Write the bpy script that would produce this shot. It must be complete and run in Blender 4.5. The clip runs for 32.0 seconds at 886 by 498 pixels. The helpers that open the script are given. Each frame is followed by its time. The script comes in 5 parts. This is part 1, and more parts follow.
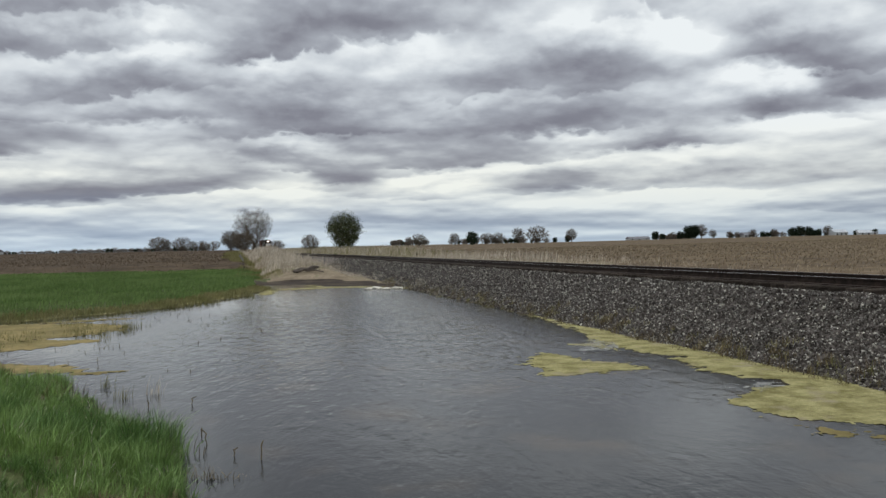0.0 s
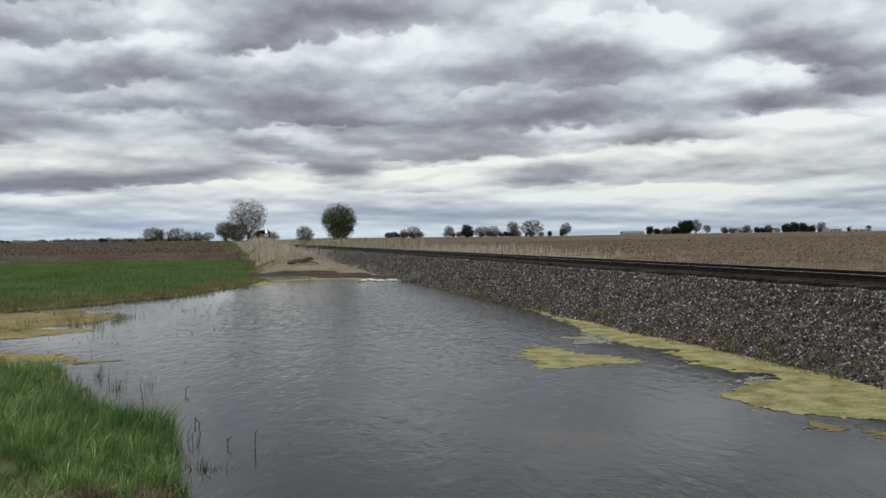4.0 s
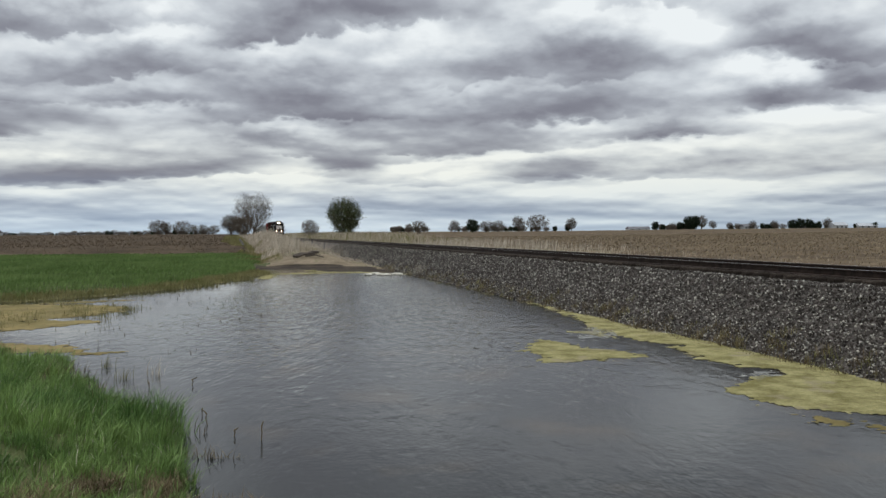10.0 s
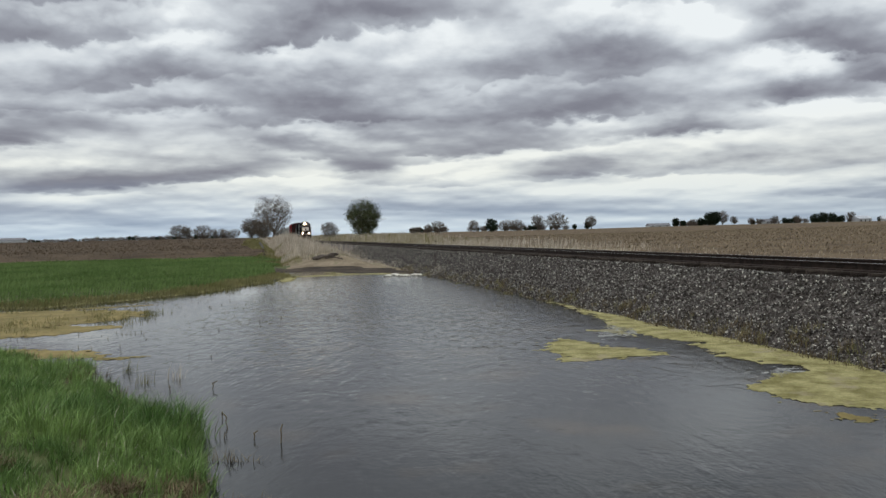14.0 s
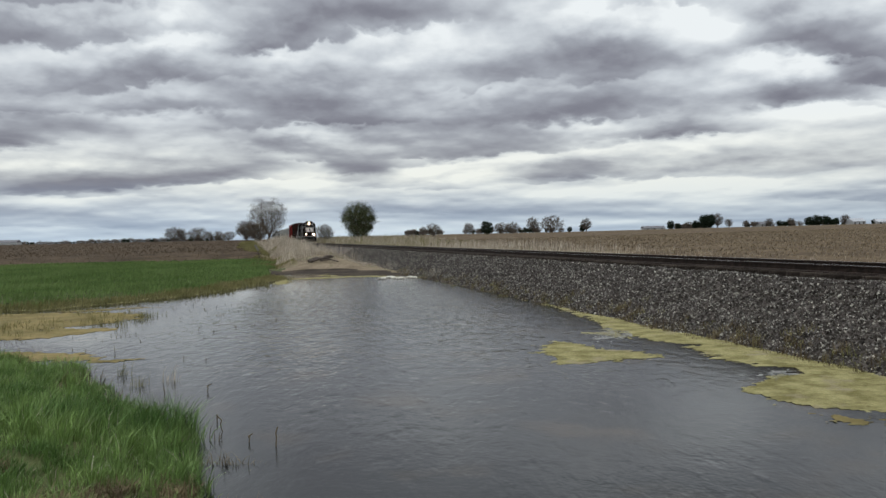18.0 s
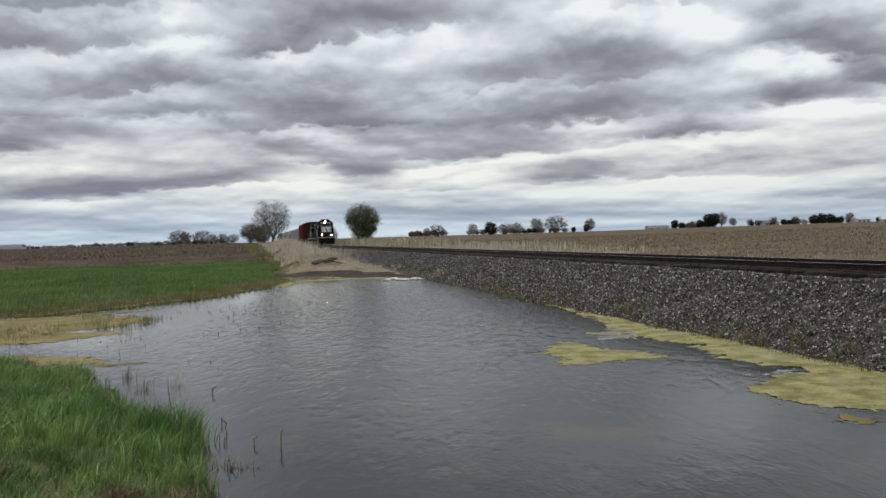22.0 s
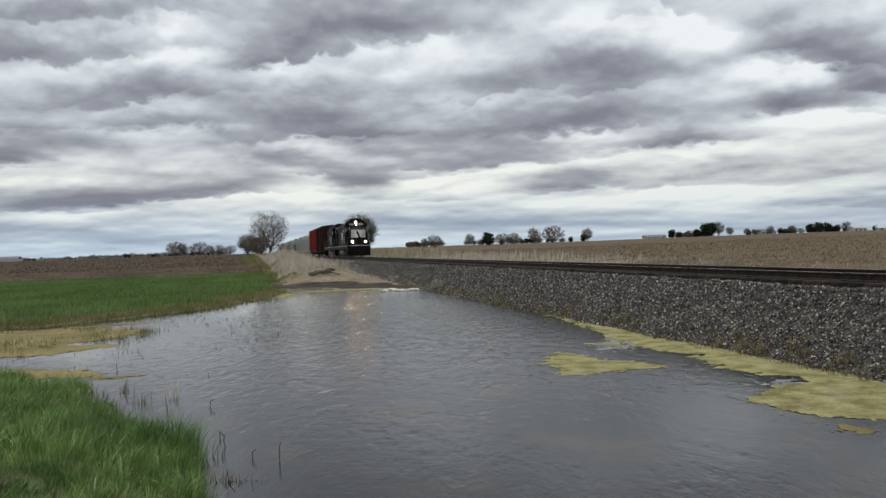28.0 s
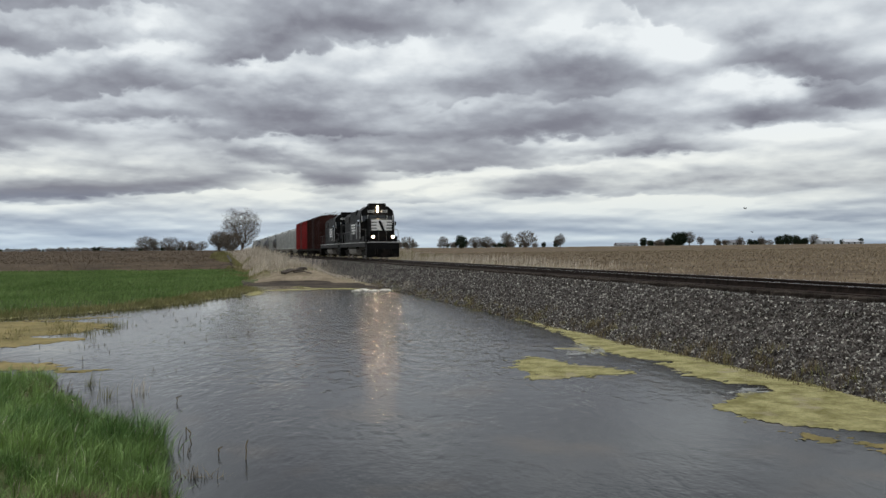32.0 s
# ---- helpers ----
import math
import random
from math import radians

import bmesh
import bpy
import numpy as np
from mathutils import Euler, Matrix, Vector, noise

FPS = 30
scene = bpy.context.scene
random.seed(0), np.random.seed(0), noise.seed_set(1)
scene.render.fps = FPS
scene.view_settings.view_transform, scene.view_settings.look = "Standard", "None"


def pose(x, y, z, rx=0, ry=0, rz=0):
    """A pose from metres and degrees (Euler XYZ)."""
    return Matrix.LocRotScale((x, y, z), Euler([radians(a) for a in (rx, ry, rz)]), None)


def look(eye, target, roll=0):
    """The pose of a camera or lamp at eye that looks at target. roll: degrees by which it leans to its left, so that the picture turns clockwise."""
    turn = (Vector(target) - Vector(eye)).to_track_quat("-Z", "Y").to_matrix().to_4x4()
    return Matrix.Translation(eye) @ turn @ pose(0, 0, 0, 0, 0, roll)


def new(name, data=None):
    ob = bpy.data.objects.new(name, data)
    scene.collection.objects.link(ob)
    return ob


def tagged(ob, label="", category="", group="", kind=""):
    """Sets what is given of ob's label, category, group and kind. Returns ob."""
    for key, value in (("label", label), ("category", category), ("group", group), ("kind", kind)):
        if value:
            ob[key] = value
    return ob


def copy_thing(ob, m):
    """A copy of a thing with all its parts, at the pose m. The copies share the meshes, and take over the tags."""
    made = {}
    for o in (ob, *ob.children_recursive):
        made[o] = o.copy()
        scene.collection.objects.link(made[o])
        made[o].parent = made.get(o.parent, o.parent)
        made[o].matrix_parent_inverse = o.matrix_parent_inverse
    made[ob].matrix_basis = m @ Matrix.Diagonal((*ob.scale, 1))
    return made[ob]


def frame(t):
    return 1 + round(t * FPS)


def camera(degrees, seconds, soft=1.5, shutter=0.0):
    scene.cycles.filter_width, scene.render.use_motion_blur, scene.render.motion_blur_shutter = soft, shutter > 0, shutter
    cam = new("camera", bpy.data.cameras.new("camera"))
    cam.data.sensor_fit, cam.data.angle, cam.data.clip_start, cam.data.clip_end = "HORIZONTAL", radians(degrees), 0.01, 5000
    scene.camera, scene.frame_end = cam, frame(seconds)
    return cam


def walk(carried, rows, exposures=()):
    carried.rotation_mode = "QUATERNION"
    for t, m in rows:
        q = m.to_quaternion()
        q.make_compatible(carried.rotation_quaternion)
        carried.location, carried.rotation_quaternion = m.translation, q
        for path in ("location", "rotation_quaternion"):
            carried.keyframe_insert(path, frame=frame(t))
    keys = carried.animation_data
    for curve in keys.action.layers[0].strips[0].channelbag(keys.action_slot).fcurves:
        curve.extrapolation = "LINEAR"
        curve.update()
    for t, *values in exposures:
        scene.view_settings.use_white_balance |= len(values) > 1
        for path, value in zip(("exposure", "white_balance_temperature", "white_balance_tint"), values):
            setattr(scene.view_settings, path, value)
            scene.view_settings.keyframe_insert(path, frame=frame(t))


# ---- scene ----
EYE = (0.0, 0.0, 2.4)   # above the pond's surface
cam = camera(55.0, 32.0, soft=1.5)

# seconds, sideways, ahead, up, yaw, pitch, roll of the handheld camera
PATH = [
    (0, -0.003, 0.010, 0.003, -0.00, -0.17, 1.14), (0.5, -0.008, 0.002, -0.006, -0.21, -0.37, 0.90),
    (1, -0.014, 0.004, -0.006, -0.31, -0.55, 0.73), (1.5, -0.011, 0.009, -0.005, -0.42, -0.65, 0.57),
    (2, -0.013, 0.011, -0.005, -0.36, -0.78, 0.73), (2.5, -0.010, 0.013, -0.008, -0.32, -0.85, 0.83),
    (3, -0.004, 0.006, -0.010, -0.38, -0.78, 0.73), (3.5, -0.005, -0.004, -0.008, -0.34, -0.66, 0.68),
    (5.5, -0.011, 0.002, -0.012, -0.45, -0.67, 0.40), (6, -0.014, -0.007, -0.012, -0.32, -0.66, 0.43),
    (6.5, -0.012, -0.003, -0.007, -0.38, -0.76, 0.49), (7, -0.019, -0.001, -0.013, -0.50, -0.87, 0.39),
    (7.5, -0.013, -0.008, -0.015, -1.02, -1.06, 0.31), (8, -0.009, -0.021, -0.035, -2.76, -1.82, -0.37),
    (8.5, 0.001, -0.022, -0.044, -4.23, -2.00, -0.70), (9, -0.010, -0.028, -0.025, -2.69, -1.12, -0.22),
    (9.5, -0.026, -0.031, -0.026, -0.51, -0.76, -0.05), (10, -0.024, -0.034, -0.026, -0.01, -1.03, 0.32),
    (10.5, 0.000, -0.022, -0.020, -0.17, -1.20, 0.62), (11, 0.001, -0.023, -0.020, 0.80, -1.29, 0.80),
    (11.5, -0.004, -0.019, -0.023, 1.43, -1.41, 0.82), (12, 0.005, -0.011, -0.019, 1.42, -1.18, 0.95),
    (12.5, 0.008, -0.022, -0.020, 1.64, -0.90, 1.20), (13, 0.019, -0.025, -0.021, 1.26, -1.01, 1.33),
    (13.5, 0.026, -0.022, -0.032, 1.08, -1.07, 1.35), (14, 0.017, -0.016, -0.022, 1.29, -1.00, 1.26),
    (14.5, 0.017, -0.016, -0.021, 1.45, -1.02, 1.05), (16.5, 0.012, -0.014, -0.017, 1.27, -0.72, 1.08),
    (17, 0.017, -0.011, -0.014, 1.17, -0.82, 1.00), (17.5, 0.013, -0.014, -0.016, 0.98, -0.89, 1.10),
    (18, 0.015, -0.014, -0.021, 0.97, -0.84, 1.22), (18.5, 0.012, -0.014, -0.019, 1.01, -0.80, 1.25),
    (19, 0.009, -0.005, -0.015, 1.04, -0.74, 1.21), (19.5, 0.012, 0.005, -0.018, 1.15, -0.75, 1.22),
    (20, 0.016, 0.010, -0.017, 1.32, -0.94, 1.29), (20.5, 0.019, 0.016, -0.020, 1.44, -0.96, 1.40),
    (21, 0.016, 0.005, -0.020, 1.56, -0.98, 1.40), (21.5, 0.020, 0.008, -0.021, 1.33, -1.01, 1.56),
    (22, 0.018, 0.004, -0.018, 1.23, -0.76, 1.65), (22.5, 0.012, -0.002, -0.015, 1.11, -0.45, 1.56),
    (23, 0.019, -0.005, -0.005, 0.78, -0.29, 1.46), (23.5, 0.024, -0.011, -0.014, 0.44, -0.30, 1.58),
    (24, 0.015, 0.006, -0.014, 0.46, -0.52, 1.61), (24.5, 0.021, 0.007, -0.016, 0.63, -0.62, 1.69),
    (25, 0.020, 0.010, -0.013, 0.82, -0.70, 1.80), (25.5, 0.019, 0.005, -0.010, 1.00, -0.66, 2.08),
    (27.5, 0.021, 0.013, -0.007, 0.99, -0.08, 2.20), (28, 0.009, 0.005, -0.004, 1.05, -0.07, 1.89),
    (28.5, 0.003, -0.010, -0.004, 1.10, 0.00, 1.58), (29, 0.000, 0.004, -0.010, 0.83, 0.14, 1.49),
    (29.5, 0.002, -0.003, -0.011, 0.46, 0.05, 1.44), (30, 0.003, -0.008, -0.011, 0.26, -0.12, 1.55),
    (30.5, 0.015, -0.003, -0.006, 0.05, 0.10, 1.58), (31, 0.011, 0.001, -0.009, -0.37, 0.32, 1.45),
    (31.5, 0.005, 0.000, -0.014, -0.54, 0.16, 0.71), (32, 0.005, 0.000, -0.018, -0.76, 0.05, 0.34),
]
walk(cam, [(t, pose(EYE[0] + x, EYE[1] + y, EYE[2] + z, 90 + p, r, w)) for t, x, y, z, w, p, r in PATH],
     exposures=[(0.0, 0.0), (32.0, 0.0)])

# ---------------------------------------------------------------- sky and sun
def sky_world():
    w = bpy.data.worlds.new("overcast_sky")
    scene.world = w
    w.use_nodes = True
    nt = w.node_tree
    nt.nodes.clear()
    N = lambda kind: nt.nodes.new(kind)
    L = nt.links.new

    def m(op, a, b=None, c=None):
        n = N("ShaderNodeMath")
        n.operation = op
        for i, v in enumerate((a, b, c)):
            if v is None:
                continue
            if isinstance(v, (int, float)):
                n.inputs[i].default_value = v
            else:
                L(v, n.inputs[i])
        return n.outputs[0]

    out, bg = N("ShaderNodeOutputWorld"), N("ShaderNodeBackground")
    co = N("ShaderNodeTexCoord")
    sep = N("ShaderNodeSeparateXYZ")
    L(co.outputs["Generated"], sep.inputs[0])
    x, y, z = sep.outputs
    # azimuth and elevation in degrees
    az = m("MULTIPLY", m("ARCTAN2", x, y), 57.2958)
    el = m("MULTIPLY", m("ARCSINE", z), 57.2958)
    # cloud rows: bearing as a unit vector, height squeezed towards the horizon
    run = m("MAXIMUM", m("SQRT", m("ADD", m("MULTIPLY", x, x), m("MULTIPLY", y, y))), 0.02)
    rise = m("MULTIPLY", m("LOGARITHM", m("ADD", m("MAXIMUM", z, 0.0), 0.07), 2.718), 0.46)
    flat = N("ShaderNodeCombineXYZ")
    L(m("DIVIDE", x, run), flat.inputs[0]), L(m("DIVIDE", y, run), flat.inputs[1]), L(rise, flat.inputs[2])

    def fbm(vec, scale, detail, rough, dist=0.0, shift=(0, 0, 0), size=(1, 1, 1)):
        mp = N("ShaderNodeMapping")
        mp.inputs["Location"].default_value = shift
        mp.inputs["Scale"].default_value = size
        L(vec, mp.inputs[0])
        n = N("ShaderNodeTexNoise")
        n.inputs["Scale"].default_value, n.inputs["Detail"].default_value = scale, detail
        n.inputs["Roughness"].default_value, n.inputs["Distortion"].default_value = rough, dist
        L(mp.outputs[0], n.inputs["Vector"])
        return n.outputs["Fac"], n.outputs["Color"]

    big, _ = fbm(flat.outputs[0], 5.6, 7, 0.45, 0.0, (3.1, 1.7, 0.0), (0.8, 0.8, 1.1))
    above, _ = fbm(flat.outputs[0], 5.6, 7, 0.45, 0.0, (3.1, 1.7, 0.022), (0.8, 0.8, 1.1))
    fine, _ = fbm(flat.outputs[0], 15.0, 6, 0.48, 0.0, (0.4, 7.7, 0.0), (0.7, 0.7, 1.2))
    _, wcol = fbm(flat.outputs[0], 9.0, 3, 0.50, 0.0, (9, 2, 0))
    ws = N("ShaderNodeSeparateColor")
    L(wcol, ws.inputs[0])
    # heaped outlines: rounded lumps with creases between them
    puff, _ = fbm(flat.outputs[0], 24.0, 4, 0.50, 0.0, (2.2, 5.1, 0))
    heap = m("SUBTRACT", 0.16, m("ABSOLUTE", m("SUBTRACT", puff, 0.5)))
    reach = m("ADD", m("MULTIPLY", m("MINIMUM", m("MAXIMUM", el, 0.0), 14.0), 0.15), 0.35)
    waz = m("ADD", az, m("MULTIPLY", m("SUBTRACT", ws.outputs[0], 0.5), 4.5))
    lift_by = m("ADD", m("MULTIPLY", m("SUBTRACT", ws.outputs[1], 0.5), 0.9), m("MULTIPLY", heap, -1.5))
    wel = m("ADD", el, m("MULTIPLY", lift_by, reach))

    def bank(row, edge_below, edge_above):
        """One bank of cloud: azimuth, elevation of its sharp edge, half width, depth (degrees), strength, slant of the edge."""
        a, e, hw, hh, k, slant = row
        da = m("SUBTRACT", waz, a)
        v = m("SUBTRACT", m("SUBTRACT", wel, e), m("MULTIPLY", da, slant))
        u = m("ADD", m("MULTIPLY", m("MAXIMUM", v, 0.0), 1.0 / (edge_above or hh)), m("MULTIPLY", m("MINIMUM", v, 0.0), 1.0 / (edge_below or hh)))
        side = m("DIVIDE", da, hw)
        r2 = m("ADD", m("MULTIPLY", side, side), m("MULTIPLY", u, u))
        return m("MULTIPLY", m("POWER", 2.718, m("MULTIPLY", r2, -1.0)), k)

    total = None
    for rows, below, above_, sign in ((BASES_WEST, 0.24, None, -1), (BASES_EAST, 0.24, None, -1), (BASES_FAR, 0.13, None, -1), (TOPS, None, 0.24, 0.8), (TOPS_FAR, None, 0.14, 0.76)):
        for row in rows:
            g = m("MULTIPLY", bank(row, below, above_), sign)
            total = g if total is None else m("ADD", total, g)
    rim = m("MULTIPLY", m("SUBTRACT", big, above), 2.2)
    base = m("ADD", m("ADD", m("MULTIPLY", m("SUBTRACT", big, 0.5), 0.60), rim), m("MULTIPLY", m("SUBTRACT", fine, 0.5), 0.40))
    dens = m("ADD", m("ADD", 0.70, base), m("MULTIPLY", total, 0.95))
    ramp = N("ShaderNodeValToRGB")
    cr = ramp.color_ramp
    cr.elements[0].position, cr.elements[0].color = 0.0, (0.175, 0.180, 0.222, 1)
    cr.elements[1].position, cr.elements[1].color = 1.0, (0.84, 0.885, 0.905, 1)
    for p, c in ((0.25, (0.232, 0.240, 0.285)), (0.5, (0.36, 0.385, 0.435)), (0.75, (0.595, 0.64, 0.685))):
        e = cr.elements.new(p)
        e.color = (*c, 1)
    L(dens, ramp.inputs[0])
    # clear air low over the horizon, between the rows of cloud
    nish = N("ShaderNodeTexSky")
    nish.sky_type, nish.sun_disc = "NISHITA", False
    nish.sun_elevation, nish.sun_rotation = radians(48), radians(-35)
    nish.air_density, nish.dust_density, nish.ozone_density = 1.0, 0.2, 2.0
    lift = N("ShaderNodeVectorMath")
    lift.inputs[1].default_value = (0, 0, 0.16)
    L(co.outputs["Generated"], lift.inputs[0])
    unit = N("ShaderNodeVectorMath")
    unit.operation = "NORMALIZE"
    L(lift.outputs[0], unit.inputs[0])
    L(unit.outputs[0], nish.inputs[0])
    ns = N("ShaderNodeVectorMath")
    ns.operation = "SCALE"
    ns.inputs["Scale"].default_value = 0.095
    L(nish.outputs[0], ns.inputs[0])
    low = m("SUBTRACT", 1.0, m("SMOOTH_MIN", m("MAXIMUM", m("DIVIDE", m("SUBTRACT", wel, 0.2), 3.8), 0.0), 1.0, 0.1))
    gap = m("MULTIPLY", low, 0.42)
    mix = N("ShaderNodeMix")
    mix.data_type = "RGBA"
    cream = N("ShaderNodeMix")
    cream.data_type, cream.blend_type = "RGBA", "MULTIPLY"
    cream.inputs["B"].default_value = (1.04, 1.015, 0.93, 1)
    warm = N("ShaderNodeMapRange")
    warm.interpolation_type = "SMOOTHSTEP"
    warm.inputs[1].default_value, warm.inputs[2].default_value = 9.0, 3.5
    L(el, warm.inputs[0])
    L(m("MULTIPLY", warm.outputs[0], m("MINIMUM", m("MAXIMUM", dens, 0.0), 1.0)), cream.inputs["Factor"])
    L(ramp.outputs[0], cream.inputs["A"])
    L(gap, mix.inputs["Factor"]), L(cream.outputs["Result"], mix.inputs["A"]), L(ns.outputs[0], mix.inputs["B"])
    L(mix.outputs["Result"], bg.inputs["Color"])
    # an overcast sky is brighter overhead
    over = m("ADD", 1.0, m("MULTIPLY", m("SMOOTH_MIN", m("MAXIMUM", m("DIVIDE", m("SUBTRACT", el, 20.0), 40.0), 0.0), 1.0, 0.2), 1.0))
    L(over, bg.inputs["Strength"])
    L(bg.outputs[0], out.inputs[0])


BASES_WEST = [(-24.7, 12.04, 7.2, 1.71, 0.4, 0.08), (-25.0, 14.32, 7.6, 1.14, 0.28, 0.08), (-19.8, 9.76, 4.9, 1.71, 0.4, 0.13), (-26.7, 7.87, 5.3, 1.71, 0.24, 0.04), (-27.7, 5.76, 2.9, 1.9, 0.44, 0.02),
        (-20.2, 7.9, 3.0, 1.14, 0.27, 0.04), (-9.2, 7.38, 6.5, 2.09, 0.46, 0.02), (0.6, 5.2, 5.7, 2.85, 0.42, 0.1), (-7.2, 4.34, 3.0, 1.6, 0.38, -0.04), (-11.8, 5.69, 2.7, 0.61, 0.26, -0.01),
        (-9.8, 12.53, 3.8, 2.09, 0.4, 0.14), (-12.7, 11.88, 2.3, 0.99, 0.2, 0.02), (-4.3, 13.67, 2.3, 1.9, 0.3, 0.03)]
BASES_EAST = [(7.4, 7.43, 5.3, 1.9, 0.38, 0.01), (9.8, 9.88, 3.9, 2.28, 0.32, 0.09), (3.4, 9.98, 4.9, 2.09, 0.26, 0.11), (14.6, 6.02, 3.9, 1.3, 0.5, 0.02), (20.8, 7.84, 2.3, 1.22, 0.4, 0.02),
        (22.1, 7.19, 3.0, 0.76, 0.12, 0.08), (24.3, 10.17, 3.4, 2.28, 0.42, -0.08), (25.7, 8.41, 1.9, 1.22, 0.4, -0.1), (25.7, 7.02, 1.5, 0.84, 0.38, -0.09), (20.8, 11.27, 2.3, 1.9, 0.24, -0.0),
        (-2.0, 16.6, 12.0, 5.0, 0.18, 0), (18.0, 16.4, 9.0, 4.0, 0.25, 0), (-24.0, 16.0, 7.0, 4.0, 0.2, 0)]
BASES_FAR = [(-25.3, 3.02, 5.3, 1.44, 0.4, -0.0), (-18.6, 3.53, 6.1, 1.44, 0.36, 0.06), (7.3, 3.46, 2.9, 1.6, 0.34, 0.02), (15.3, 3.38, 4.2, 0.8, 0.17, -0.02), (22.6, 3.43, 4.2, 0.8, 0.12, 0.06),
        (-1.7, 3.22, 2.7, 0.53, 0.2, -0.02), (-5.9, 3.45, 1.9, 0.46, 0.26, -0.02), (-4.8, 1.62, 6.8, 0.68, 0.2, -0.02), (24.5, 1.8, 4.9, 0.68, 0.24, -0.04), (-24.7, 1.1, 8.7, 1.14, 0.2, -0.02),
        (15.9, 0.68, 9.9, 0.76, 0.12, -0.03)]
TOPS = [(-17.8, 7.91, 4.9, 1.6, 0.36, -0.01), (-26.8, 5.71, 4.2, 0.99, 0.36, 0.02), (-18.0, 14.78, 1.6, 1.6, 0.34, 0.05), (-17.7, 12.61, 3.4, 0.84, 0.3, 0.04), (-10.9, 11.87, 2.9, 1.22, 0.28, 0.15),
        (-2.0, 13.74, 2.7, 2.09, 0.38, -0.02), (-5.6, 12.82, 1.9, 1.44, 0.26, -0.01), (-9.5, 7.23, 3.0, 0.68, 0.32, -0.03), (9.3, 7.2, 3.4, 0.99, 0.34, -0.05), (14.3, 5.86, 5.7, 1.5, 0.52, -0.0),
        (23.0, 7.11, 4.2, 2.2, 0.58, 0.03), (10.9, 14.04, 4.6, 1.37, 0.24, 0.07), (16.0, 14.0, 3.2, 3.6, 0.44, -0.5), (20.0, 10.51, 2.7, 1.14, 0.3, 0.01), (22.9, 10.09, 1.7, 1.37, 0.36, -0.1)]
TOPS_FAR = [(-10.2, 4.86, 1.9, 1.6, 0.5, -0.01), (-3.0, 5.02, 1.7, 1.29, 0.5, -0.04), (0.6, 4.63, 4.2, 0.99, 0.42, 0.07), (5.5, 5.28, 4.2, 0.68, 0.4, 0.06), (12.5, 3.31, 8.4, 0.99, 0.42, -0.04),
        (-20.4, 3.32, 9.9, 1.29, 0.36, 0.05), (-10.4, 3.67, 7.2, 0.99, 0.32, -0.01), (1.3, 2.95, 5.7, 0.46, 0.2, -0.03)]
sky_world()

sun = new("sun", bpy.data.lights.new("sun", "SUN"))
sun.data.energy, sun.data.angle, sun.data.color = 1.3, radians(25), (1.0, 0.97, 0.92)
sun.matrix_world = look((0, 0, 50), Vector((0, 0, 50)) + Vector((math.sin(radians(35)), -math.cos(radians(35)), -1.15)))


